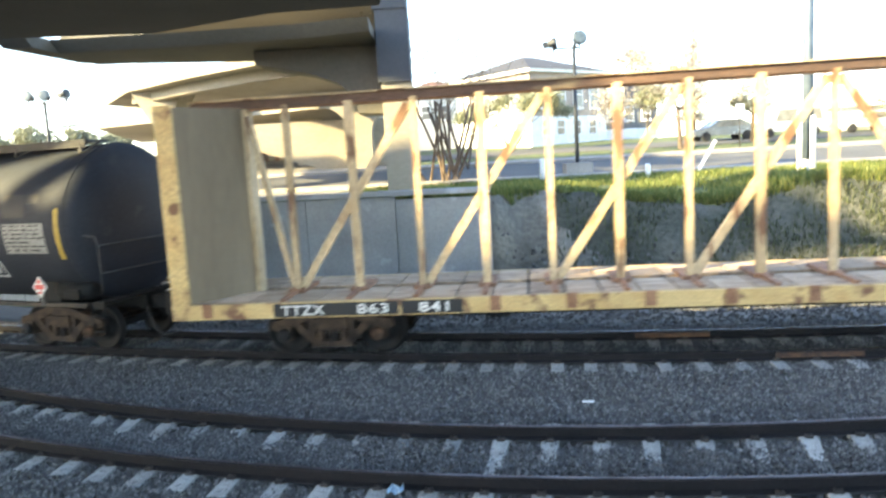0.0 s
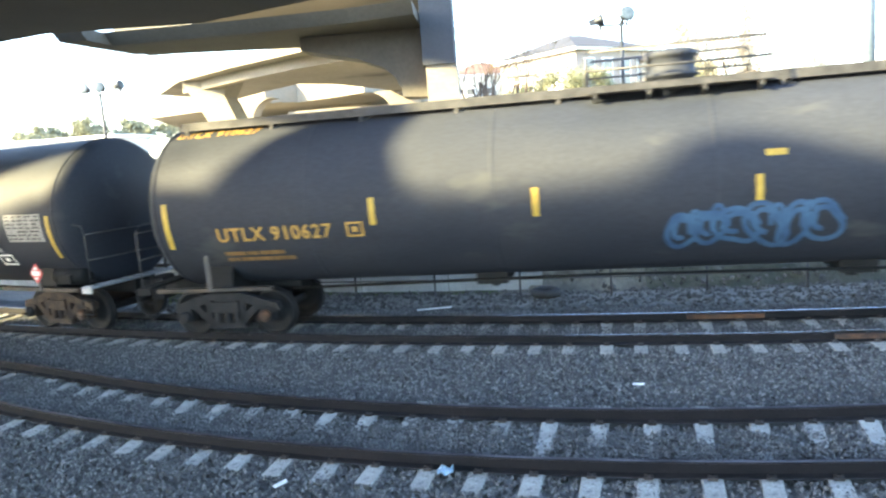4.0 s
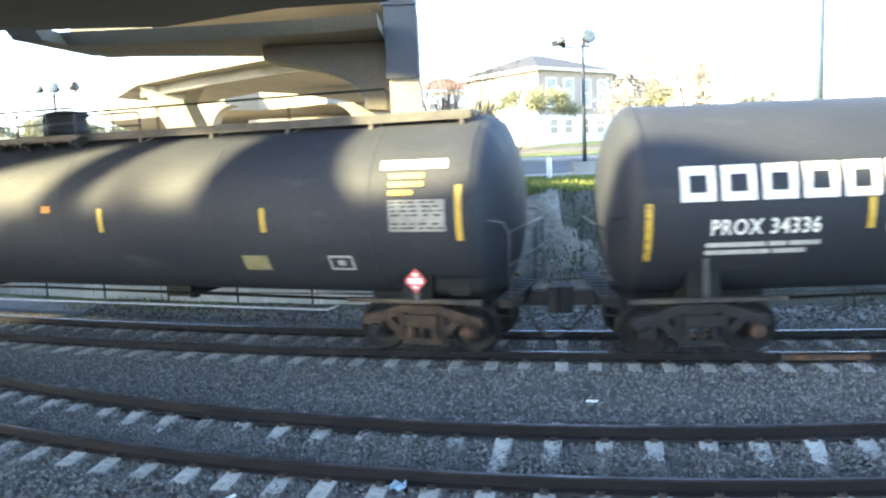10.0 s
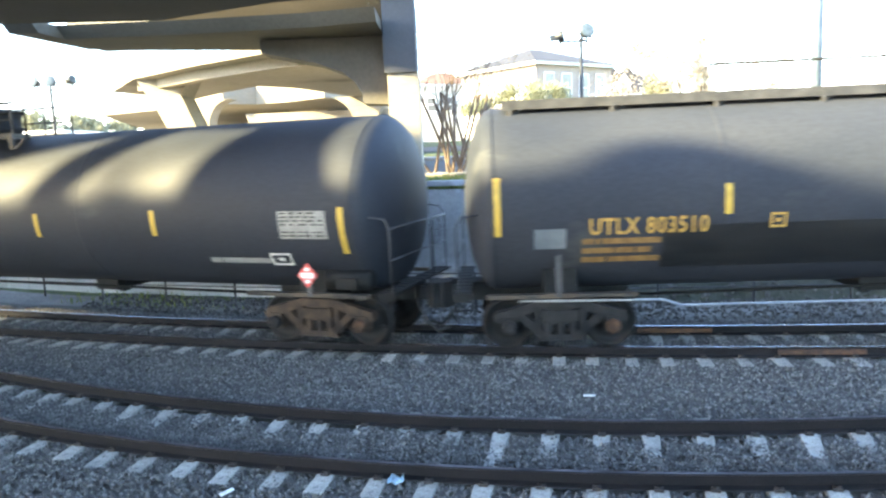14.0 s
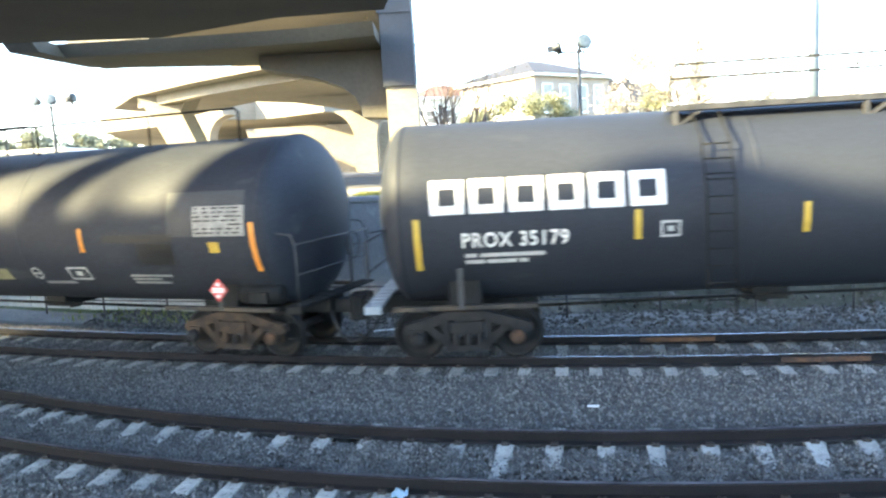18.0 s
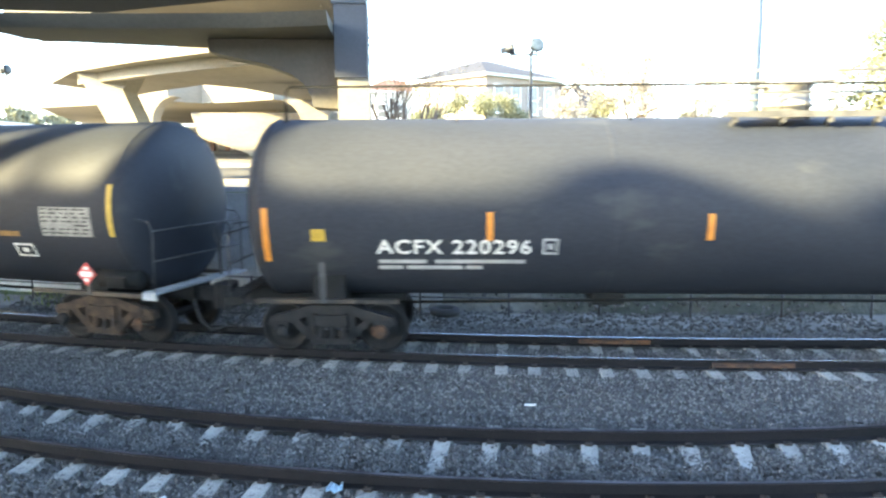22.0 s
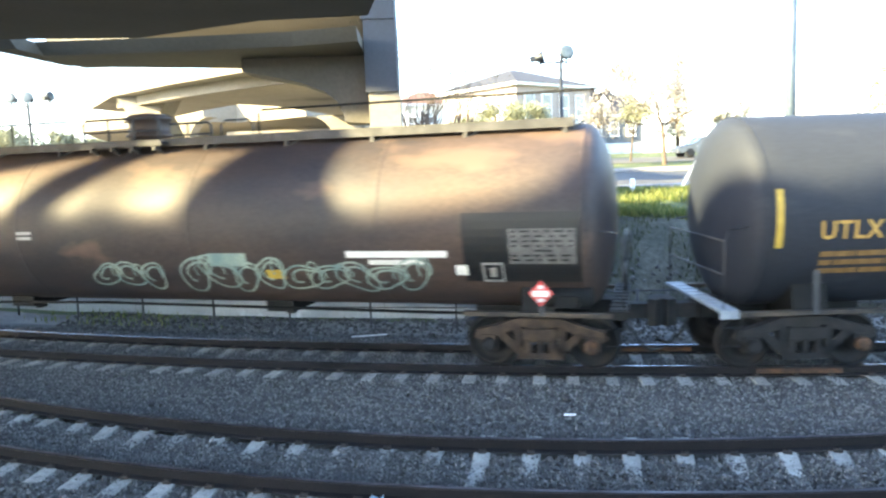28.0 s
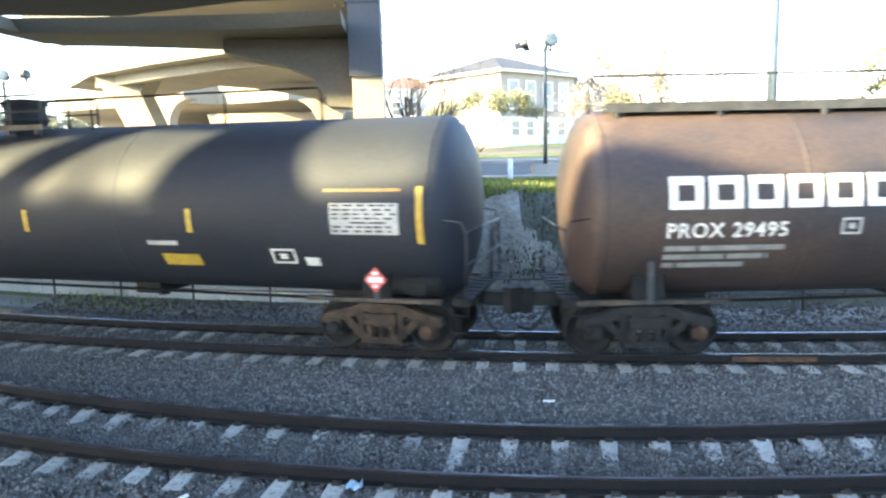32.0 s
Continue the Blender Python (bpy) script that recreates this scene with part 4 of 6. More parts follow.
    for mat, x0, x1, z0, z1, loops, seed, wide in spec.get("graffiti", ()):
        rnd = random.Random(seed)
        step = (x1 - x0) / loops
        for k in range(loops):
            cx, cz = x0 + step * (k + 0.5), z0 + (z1 - z0) * rnd.uniform(0.4, 0.55)
            w, h = step * rnd.uniform(0.5, 0.78), (z1 - z0) * rnd.uniform(0.36, 0.5)
            lean, p2, p3 = rnd.uniform(-0.3, 0.45), rnd.uniform(0, 6.3), rnd.uniform(0, 6.3)
            bm = bmesh.new()
            spray(bm, skin, wide, [bubble(cx, cz, w, h, lean, p2, p3, 1.75, i / 47, 0.62) for i in range(48)])
            part("graffiti_stroke", bm, mat, car)
            if k % 3 != 2:
                hx, hh = cx + step * rnd.uniform(0.25, 0.5), h * rnd.uniform(0.5, 0.8)
                bm = bmesh.new()
                spray(bm, skin, wide * 0.8, [(hx + step * 0.22 * math.cos(q / 10), cz + h * 0.45 + hh * math.sin(q / 10) - 0.05 * (q > 25)) for q in range(-9, 39)])
                part("graffiti_stroke", bm, mat, car)
    add_trucks(car, (-tx, tx), spec["trucks"])
    car["mid"] = (spec["right"] + spec["left"]) / 2
    CARS.append((car, car["mid"], tx))
    return car


CARS = []
T1, T2 = M_TRUCK, M_TRUCK_RUST
SPECS = [
    dict(inset=1.5, left=38.62, right=58.97, label='black tank car with yellow stripes and blue graffiti', paint=M_TANK_DUSTY, seams=(-6.51, -3.02, 0.67, 4.16), platform=0,
         dome=0.14, plat=(0.95, 1.5), rail=0.66, walkway=True, hoops=(9.12, 5.53, -2.5), ladders=(), stripe=M_YEL,
         stripes=[(9.49, 2.0, 3.0), (6.69, 2.24, 2.7), (4.13, 2.22, 2.7), (1.31, 2.22, 2.7), (-5.24, 2.2, 2.7), (-9.45, 1.9, 2.8), (-2.28, 2.2, 2.7)],
         plates=[('yellow_plate', M_YEL, 4.64, 5.38, 1.66, 1.96), ('white_plate', M_WHITE, 6.48, 7.11, 1.7, 1.88), ('red_plate', M_RED, 6.54, 7.01, 1.52, 1.68), ('dark_patch', M_PATCH, 7.98, 8.6, 2.85, 3.3), ('dark_patch', M_PATCH, 8.62, 8.95, 3.12, 3.3), ('orange_plate', M_YEL, 1.41, 1.73, 2.98, 3.08)],
         prints=[(M_PRINT, 7.98, 9.12, 2.12, 2.73, 8, 4), (M_DULLGOLD, -8.39, -6.93, 1.6, 1.8, 2, 2)],
         boxes=[(M_WHITE, 7.18, 7.62, 1.6, 1.95), (M_GOLD, -5.77, -5.45, 2.0, 2.28)], texts=[('UTLX 910627', M_GOLD, -8.41, -6.07, 2.0, 2.28), ('UTLX 910627', M_GOLD, -9.5, -7.7, 4.03, 4.15)],
         graffiti=[(M_BLUE, -0.1, 2.5, 1.5, 2.2, 6, 4, 0.045)], trucks=(T1, T2), red=False),
    dict(inset=1.5, left=17.76, right=37.19, label="black tank car with a big white maker's mark", paint=M_TANK, seams=(-3.58, 3.46), platform=1, dome=0.3, plat=(0.8, 1.2),
         rail=0.7, walkway=False, handrail=((-1.0, 2.4), (2.4, 5.0)), board=(-1.0, 5.1), ladders=(4.55,), stripe=M_YEL,
         stripes=[(-9.18, 1.72, 2.66), (-5.76, 2.16, 2.65), (-2.78, 2.14, 2.62), (0.04, 2.14, 2.62), (2.62, 2.12, 2.6), (5.24, 2.15, 2.64), (9.0, 1.76, 2.69)], plates=[],
         prints=[(M_PRINT, 7.57, 8.79, 2.14, 2.74, 8, 4), (M_PRINT, 5.49, 7.17, 1.9, 2.16, 2, 1), (M_GREYLET, -8.29, -6.47, 1.8, 2.0, 2, 2)],
         boxes=[(M_WHITE, 6.86, 7.36, 1.58, 1.84), (M_GREYLET, -5.51, -5.19, 2.13, 2.4)], texts=[('PROX 34336', M_WHITE, -8.2, -6.52, 2.12, 2.38)],
         mark=(-8.72, -4.96, 2.67, 3.22), trucks=(T1, T2), red=True),
    dict(inset=1.62, left=-4.6, right=16.36, label='weathered black tank car with a running board on top', paint=M_TANK_DUSTY, seams=(-6.23, -2.53, 1.17, 4.87, 8.15), platform=0,
         dome=0.0, plat=(0.95, 1.2), rail=0.62, walkway=True, hoops=(9.39,), handrail=((-6.3, 8.2),), ladders=(), pipe=True, stripe=M_YEL,
         stripes=[(9.8, 2.14, 3.07), (6.02, 2.3, 2.75), (-6.2, 2.36, 2.85), (-2.42, 2.34, 2.84), (-9.9, 2.1, 3.06), (2.25, 2.33, 2.8)],
         plates=[('faded_plate', M_FADED, 5.38, 5.94, 1.55, 1.85), ('orange_plate', M_ORANGE, 0.73, 0.96, 2.73, 2.87), ('fresh_patch', M_PATCH, -7.2, -1.55, 1.45, 2.2), ('grey_plate', M_GREYPLATE, -9.3, -8.78, 1.86, 2.2)],
         prints=[(M_PRINT, 8.54, 9.56, 2.3, 2.84, 8, 4), (M_YEL, 8.54, 9.18, 2.92, 3.28, 3, 1), (M_DULLGOLD, -8.53, -7.22, 1.6, 2.02, 3, 2), (M_GREYLET, 8.36, 9.59, 3.35, 3.5, 1, 0)],
         boxes=[(M_GREYLET, 7.23, 7.71, 1.58, 1.86), (M_GOLD, -5.54, -5.29, 2.12, 2.36)], texts=[('UTLX 803510', M_GOLD, -8.4, -6.5, 2.08, 2.36)], trucks=(T1, T2),
         red=True),
    dict(inset=1.55, left=-26.14, right=-5.62, label="clean black tank car with a big white maker's mark", paint=M_TANK, seams=(-3.83, 3.61), platform=-1, dome=-0.1,
         plat=(0.8, 1.3), rail=0.7, walkway=False, handrail=((-5.0, 1.3),), board=(-5.1, 1.3), ladders=(-4.5,), stripe=M_YEL,
         stripes=[(9.56, 1.83, 2.66), (-9.45, 1.72, 2.62), (-5.78, 2.13, 2.62), (-3.12, 2.13, 2.62), (-0.04, 2.12, 2.6), (2.5, 2.12, 2.6), (5.5, 2.15, 2.64)], plates=[],
         prints=[(M_PRINT, 8.3, 9.26, 2.1, 2.6, 8, 4), (M_PRINT, 6.58, 7.96, 1.62, 1.72, 1, 1), (M_GREYLET, -8.67, -7.1, 1.82, 2.0, 2, 2)],
         boxes=[(M_WHITE, 7.96, 8.39, 1.58, 1.82), (M_GREYLET, -5.42, -5.1, 2.15, 2.42)], texts=[('PROX 35179', M_WHITE, -8.69, -6.91, 2.1, 2.36)],
         mark=(-9.24, -5.28, 2.68, 3.25), trucks=(T1, T2), red=True),
    dict(inset=1.6, left=-47.25, right=-27.33, label='black tank car with orange stripes and dull patches', paint=M_TANK_DUSTY, seams=(-3.41, 3.55), platform=0, dome=-0.05, domepaint=M_DOMEGREY, steel=M_RAILGREY,
         plat=(0.9, 1.36), rail=0.74, walkway=False, handrail=((-9.2, 8.5),), ladders=(), stripe=M_ORANGE,
         stripes=[(9.33, 1.78, 2.69), (5.26, 2.17, 2.65), (1.49, 2.15, 2.6), (-1.83, 2.15, 2.6), (-5.52, 2.14, 2.63), (-9.37, 1.76, 2.7)],
         plates=[('grey_patch', M_GREYPATCH, 7.44, 9.19, 2.45, 3.27), ('fresh_patch', M_PATCH, 5.82, 7.53, 2.36, 2.5), ('fresh_patch', M_PATCH, 6.61, 7.47, 1.9, 2.33), ('yellow_plate', M_YEL, 8.34, 8.57, 2.14, 2.34), ('orange_plate', M_YEL, -8.58, -8.34, 2.13, 2.34), ('faded_plate', M_FADED, 2.0, 2.87, 1.56, 1.82)],
         prints=[(M_PRINT, 8.05, 9.19, 2.45, 3.0, 8, 4), (M_PRINT, 6.19, 7.24, 1.5, 1.7, 3, 0), (M_GREYLET, -7.47, -4.88, 1.62, 1.8, 2, 3), (M_PRINT, 3.76, 4.61, 1.48, 1.54, 1, 1)],
         boxes=[(M_GREYLET, 4.6, 5.15, 1.58, 1.86), (M_GREYLET, -4.62, -4.36, 1.9, 2.18)], disc=(3.7, 1.72), texts=[('ACFX 220296', M_WHITE, -7.47, -4.81, 1.9, 2.16)], trucks=(T1, T2),
         red=True),
    dict(inset=1.35, left=-67.91, right=-48.63, label='plain black tank car with yellow stripes and gold lettering', paint=M_TANK, seams=(-3.53, 3.53), platform=2, dome=-0.15,
         plat=(0.8, 1.2), rail=0.7, walkway=False, handrail=((-5.1, -2.9), (-2.0, 1.6)), board=(-5.1, 1.2), ladders=(-4.3,), stripe=M_YEL,
         stripes=[(9.03, 2.15, 3.09), (5.12, 2.41, 2.89), (2.05, 2.38, 2.84), (-0.85, 2.38, 2.84), (-3.0, 2.35, 2.8), (-5.48, 2.45, 2.93), (-8.97, 2.13, 3.05)],
         plates=[('yellow_plate', M_YEL, -3.2, -2.57, 1.62, 1.88)],
         prints=[(M_PRINT, 7.44, 8.6, 2.13, 2.67, 8, 4), (M_DULLGOLD, 5.5, 7.09, 2.1, 2.2, 1, 1), (M_ORANGE, 5.81, 6.33, 1.96, 2.06, 1, 0), (M_DULLGOLD, -8.3, -6.85, 1.68, 2.05, 3, 2)],
         boxes=[(M_WHITE, 6.64, 7.1, 1.7, 1.96), (M_GOLD, -5.91, -5.65, 2.25, 2.5)], texts=[('UTLX 955741', M_GOLD, -8.32, -6.09, 2.24, 2.54)], trucks=(T1, T2), red=True),
    dict(inset=1.3, left=-88.73, right=-69.36, label='faded brown tank car with pale graffiti along its side', paint=M_TANK_BROWN, seams=(-5.92, -2.14, 1.86, 5.64), platform=0,
         dome=0.0, plat=(0.9, 0.9), rail=0.5, walkway=True, hoops=(2.49,), handrail=((2.91, 9.43), (-9.29, -1.51)), ladders=(), stripe=M_ORANGE, stripes=[],
         plates=[('fresh_patch', M_PATCH, 7.17, 9.16, 1.6, 2.8), ('white_strip', M_WHITE, 5.02, 6.89, 2.04, 2.16), ('white_strip', M_WHITE, 5.43, 6.45, 1.91, 2.0), ('green_plate', M_TEAL, 2.19, 3.0, 1.87, 2.13), ('yellow_plate', M_YEL, 3.33, 3.7, 1.62, 1.8), ('white_plate', M_WHITE, 7.01, 7.22, 1.72, 1.9)],
         prints=[(M_DULLPRINT, 7.96, 9.07, 1.93, 2.53, 8, 4), (M_PRINT, -8.24, -6.24, 1.62, 2.0, 3, 2), (M_GREYLET, -2.14, -1.77, 2.42, 2.58, 2, 1)],
         boxes=[(M_PRINT, 7.48, 7.85, 1.6, 1.95), (M_GREYLET, -5.4, -5.08, 2.15, 2.42)], texts=[('PROX 29495', M_WHITE, -8.2, -6.26, 2.13, 2.38)],
         mark=(-8.22, -4.42, 2.6, 3.12), graffiti=[(M_TEAL, -0.5, 1.1, 1.4, 2.0, 3, 9, 0.019), (M_TEAL, 1.55, 3.7, 1.38, 2.05, 4, 5, 0.019), (M_TEAL, 3.8, 6.5, 1.4, 2.0, 5, 14, 0.018)], trucks=(T1, T2), red=True),
    dict(inset=1.55, left=-110.23, right=-90.23, label='black tank car with yellow stripes and white panels', paint=M_TANK, seams=(-4.05, 3.31), platform=0, dome=-0.15,
         plat=(0.8, 1.2), rail=0.66, walkway=False, handrail=((-1.02, 7.21),), ladders=(), stripe=M_YEL,
         stripes=[(9.38, 2.07, 3.03), (4.94, 2.22, 2.66), (1.22, 2.2, 2.63), (-2.75, 2.2, 2.63), (-6.11, 2.2, 2.63), (-9.9, 1.8, 2.7)],
         plates=[('yellow_plate', M_YEL, 4.18, 4.98, 1.57, 1.8), ('white_plate', M_WHITE, 7.16, 7.43, 1.62, 1.78), ('yellow_strip', M_DULLGOLD, 7.64, 9.05, 2.95, 3.0)],
         prints=[(M_GREYLET, 7.76, 9.01, 2.22, 2.76, 8, 4), (M_GREYLET, 3.96, 4.72, 1.98, 2.06, 1, 0)], boxes=[(M_WHITE, 6.52, 6.99, 1.66, 1.94)], texts=[], trucks=(T1, T2),
         red=True),
]


def flatcar(left, length=22.05):
    """A centre-beam flat car: bulkheads, posts and braces under a top chord, plank deck."""
    half = length / 2
    car = thing("centerbeam_flatcar", "empty yellow centre-beam flat car with rust stains", "flat car", group="cars of the freight train")
    zd, zt = 1.12, 4.71
    bm = bmesh.new()
    quad_box(bm, -half, half, -1.36, 1.36, 0.9, zd - 0.06)
    quad_box(bm, -half + 3, half - 3, -0.5, 0.5, 0.6, 0.9)
    part("underframe", bm, M_FRAME, car)
    for y in (-1, 1):
        bm = bmesh.new()
        quad_box(bm, -half, half, min(y * 1.36, y * 1.44), max(y * 1.36, y * 1.44), 0.84, zd)
        sill = part("side_sill", bm, M_FLATEDGE, car, "yellow steel side sill with rust")
        if y < 0:
            for a, b in ((-half + 2.05, -half + 3.05), (-half + 3.3, -half + 4.1), (-half + 4.4, -half + 5.25)):
                bm = bmesh.new()
                quad_box(bm, a - 0.1, b + 0.15, -1.446, -1.4405, 0.86, 1.1)
                part("black_panel", bm, M_PATCH, sill)
            k = -half + 0.6
            while k < half - 0.3:
                if -half + 1.7 < k < -half + 5.45:
                    k += 1.32
                    continue
                bm = bmesh.new()
                quad_box(bm, k, k + 0.18, -1.47, -1.4405, 0.88, zd + 0.02)
                part("winch_pocket", bm, M_RUSTY, sill)
                k += 1.32
    n = 34
    w = (length - 0.3) / n
    for k in range(n):
        bm = bmesh.new()
        x = -half + 0.15 + k * w
        quad_box(bm, x + 0.02, x + w - 0.02, -1.34, -0.16, zd - 0.055, zd + 0.004 * (k % 3))
        part("deck_board", bm, M_DECK, car)
        bm = bmesh.new()
        quad_box(bm, x + 0.02, x + w - 0.02, 0.16, 1.34, zd - 0.055, zd + 0.004 * ((k + 1) % 3))
        part("deck_board", bm, M_DECK, car)
    bm = bmesh.new()
    quad_box(bm, -half + 0.1, half - 0.1, -0.14, 0.14, zt, zt + 0.17)
    chord = part("top_chord", bm, M_CHORD, car, "long rust-brown top beam")
    bm = bmesh.new()
    quad_box(bm, -half + 0.1, half - 0.1, -0.2, 0.2, zt + 0.171, zt + 0.2)
    part("chord_flange", bm, M_FLAT, chord, "cream top flange")
    bm = bmesh.new()
    quad_box(bm, -half + 0.4, half - 0.4, -0.1, 0.1, zt - 0.03, zt - 0.002)
    part("chord_underside", bm, M_RUSTY, chord)
    k, i = -half + 2.08, 0
    while k < half - 1.5:
        bm = bmesh.new()
        big = i % 2 == 1
        s = 0.078 if big else 0.06
        quad_box(bm, k - s, k + s, -0.4, -0.375, zd - 0.02, zt + 0.02)
        quad_box(bm, k - 0.02, k + 0.02, -0.375, -0.3, zd - 0.02, zt - 0.035)
        quad_box(bm, k - s, k + s, -0.3, -0.275, zd - 0.02, zt - 0.035)
        post = part("upright", bm, M_FLAT, car)
        bm = bmesh.new()
        quad_box(bm, k - 0.16, k + 0.16, -0.5, 0.5, zd, zd + 0.07)
        bar(bm, (k, -0.45, zd + 0.05), (k, -1.3, zd + 0.02), 0.09, 0.06)
        part("foot_plate", bm, M_RUSTY, post)
        k += 1.235
        i += 1
    xs = [-half + 2.08 + 1.235 * j for j in range(16)]
    for j in range(0, 14, 2):
        a, b = xs[j] + 0.1, xs[j + 2] - 0.1
        mirrored = j >= 8
        bm = bmesh.new()
        lo, hi = ((b, zd + 0.1), (a, zt - 0.1)) if mirrored else ((a, zd + 0.1), (b, zt - 0.1))
        bar(bm, (lo[0], -0.3, lo[1]), (hi[0], -0.3, hi[1]), 0.1, 0.15)
        part("diagonal_brace", bm, M_FLAT, car)
    bm = bmesh.new()
    bar(bm, (-half + 1.28, -0.2, zt - 0.15), (-half + 2.0, -0.3, zd + 0.1), 0.1, 0.12)
    part("diagonal_brace", bm, M_FLAT, car)
    for s in (-1, 1):
        e = s * half
        bm = bmesh.new()
        for y in (-1, 1):
            plate = [(e - s * 0.27, y * 1.36), (e - s * 0.33, y * 1.36), (e - s * 1.2, y * 0.07), (e - s * 1.12, y * 0.07)]
            prism(bm, plate, 0.95, zt + 0.02, lambda a, b, c: (a, b, c))
        bulk = part("bulkhead", bm, M_BULK, car, "tan steel V-shaped end bulkhead with pressed ribs")
        for k in range(14):
            z = 1.3 + k * 0.25
            for y in (-1, 1):
                bm = bmesh.new()
                bar(bm, (e - s * 0.46, y * 1.16, z), (e - s * 1.06, y * 0.28, z), 0.025, 0.1)
                part("rib", bm, M_BULK, bulk)
        bm = bmesh.new()
        a, b = sorted((e - s * 1.1, e - s * 1.24))
        quad_box(bm, a, b, -0.16, 0.16, zd - 0.02, zt)
        part("end_post", bm, M_FLAT, bulk)
        for y in (-1,):
            bm = bmesh.new()
            a, b = sorted((e, e - s * 0.34))
            quad_box(bm, a, b, min(y * 1.34, y * 1.42), max(y * 1.34, y * 1.42), 0.9, zt + 0.05)
            part("bulkhead_flange", bm, M_FLATEDGE, bulk)
        bm = bmesh.new()
        coupler(bm, e, s)
        part("coupler", bm, M_TRUCK, car)
    for a, b, txt in ((-half + 2.1, -half + 2.9, "TTZX"), (-half + 3.5, -half + 4.07, "863"), (-half + 4.62, -half + 5.15, "841")):
        lettering("letter", txt, a, b, 0.89, 1.07, M_WHITE, car, -1.45)
    tx = half - 2.9
    add_trucks(car, (-tx, tx), (T2, T2))
    CARS.append((car, left + half, tx))


flatcar(60.47)
for sp in SPECS:
    tank_car(sp)

# ---- viaduct overhead and beyond ----
SOFFIT = 6.9


def plan_slab(bm, pts, z0, z1):
    prism(bm, pts, z0, z1, lambda a, b, c: (a, b, c))


via = thing("viaduct", "grey concrete road viaduct on piers over the tracks", "viaduct", kind="structure")
# Unseen deck added for shade; its wavy edge casts the tanks' shadow line.
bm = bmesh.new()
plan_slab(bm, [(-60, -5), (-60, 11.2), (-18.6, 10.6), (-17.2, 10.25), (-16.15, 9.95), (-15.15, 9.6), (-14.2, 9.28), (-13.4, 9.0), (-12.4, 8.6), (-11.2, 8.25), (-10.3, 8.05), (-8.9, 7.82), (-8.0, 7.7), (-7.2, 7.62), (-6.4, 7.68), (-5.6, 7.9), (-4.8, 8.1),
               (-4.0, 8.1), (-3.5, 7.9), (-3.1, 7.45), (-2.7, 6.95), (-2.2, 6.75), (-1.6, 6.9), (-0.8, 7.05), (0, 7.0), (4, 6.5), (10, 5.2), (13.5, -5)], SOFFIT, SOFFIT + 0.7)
part("near_shade_deck", bm, M_CONC_SHADED, via, "concrete deck with its shade put into the dark colour")
# Underside shade is in the colour; the unseen near edge bounds the sun slot.
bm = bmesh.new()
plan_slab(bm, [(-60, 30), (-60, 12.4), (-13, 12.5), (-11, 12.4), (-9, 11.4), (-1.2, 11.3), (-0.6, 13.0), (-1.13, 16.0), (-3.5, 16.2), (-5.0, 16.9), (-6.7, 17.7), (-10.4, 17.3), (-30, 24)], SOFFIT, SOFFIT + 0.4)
part("middle_deck", bm, M_CONC_SHADED, via, "concrete deck with its shade put into the dark colour")
# Out-of-view bars added to keep the sun off the girder.
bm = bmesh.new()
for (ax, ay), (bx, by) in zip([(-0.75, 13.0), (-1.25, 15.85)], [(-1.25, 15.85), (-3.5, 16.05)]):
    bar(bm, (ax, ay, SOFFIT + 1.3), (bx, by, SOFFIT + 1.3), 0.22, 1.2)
part("shade_parapet", bm, M_CONC_SHADED, via)
# Unseen slab and bar, added to throw dark diagonal bands on the tanks.
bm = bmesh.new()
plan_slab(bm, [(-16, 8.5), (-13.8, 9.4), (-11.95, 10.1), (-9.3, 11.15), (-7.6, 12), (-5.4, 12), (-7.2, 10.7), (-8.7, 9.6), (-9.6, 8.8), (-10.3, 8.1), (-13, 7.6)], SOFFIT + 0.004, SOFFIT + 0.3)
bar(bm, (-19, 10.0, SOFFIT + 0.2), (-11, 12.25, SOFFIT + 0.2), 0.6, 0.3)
part("shade_slab", bm, M_CONC_SHADED, via)
# Two invented beams out of view that dim and soften sun on the tanks.
bm = bmesh.new()
for k in (0.75, 1.6):
    ax, ay, bx, by = -28.8, 5.2 - k, -20.7 - 1.7 * k, 7.5 - 1.5 * k
    bar(bm, (ax, ay, SOFFIT + 5.0), (bx, by, SOFFIT + 5.0), 0.42, 0.25)
    for q in (0.05, 0.5, 0.95):
        x, y = ax + (bx - ax) * q, ay + (by - ay) * q
        quad_box(bm, x - 0.08, x + 0.08, y - 0.08, y + 0.08, SOFFIT + 0.69, SOFFIT + 4.9)
part("shade_beam", bm, M_CONC_SHADED, via, "unseen beams added to dim sun patches on the tanks")
# Deck added to fill the view through the gap; its dimness is colour.
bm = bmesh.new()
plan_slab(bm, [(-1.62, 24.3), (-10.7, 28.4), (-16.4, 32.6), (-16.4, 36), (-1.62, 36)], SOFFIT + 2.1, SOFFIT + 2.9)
part("back_deck", bm, M_CONC_DIM, via, "concrete deck added behind the gap, dimmed by its colour")
# Girder soffit with its shade painted in as the dimmer concrete.
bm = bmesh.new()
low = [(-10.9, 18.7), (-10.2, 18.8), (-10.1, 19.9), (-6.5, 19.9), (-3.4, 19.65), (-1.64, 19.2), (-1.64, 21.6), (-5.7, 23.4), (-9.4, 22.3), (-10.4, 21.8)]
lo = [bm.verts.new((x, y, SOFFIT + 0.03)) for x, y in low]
# The near lip overhangs so the sun misses the girder's face.
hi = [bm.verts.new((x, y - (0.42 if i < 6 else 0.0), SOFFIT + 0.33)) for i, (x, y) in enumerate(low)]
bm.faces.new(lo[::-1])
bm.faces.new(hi)
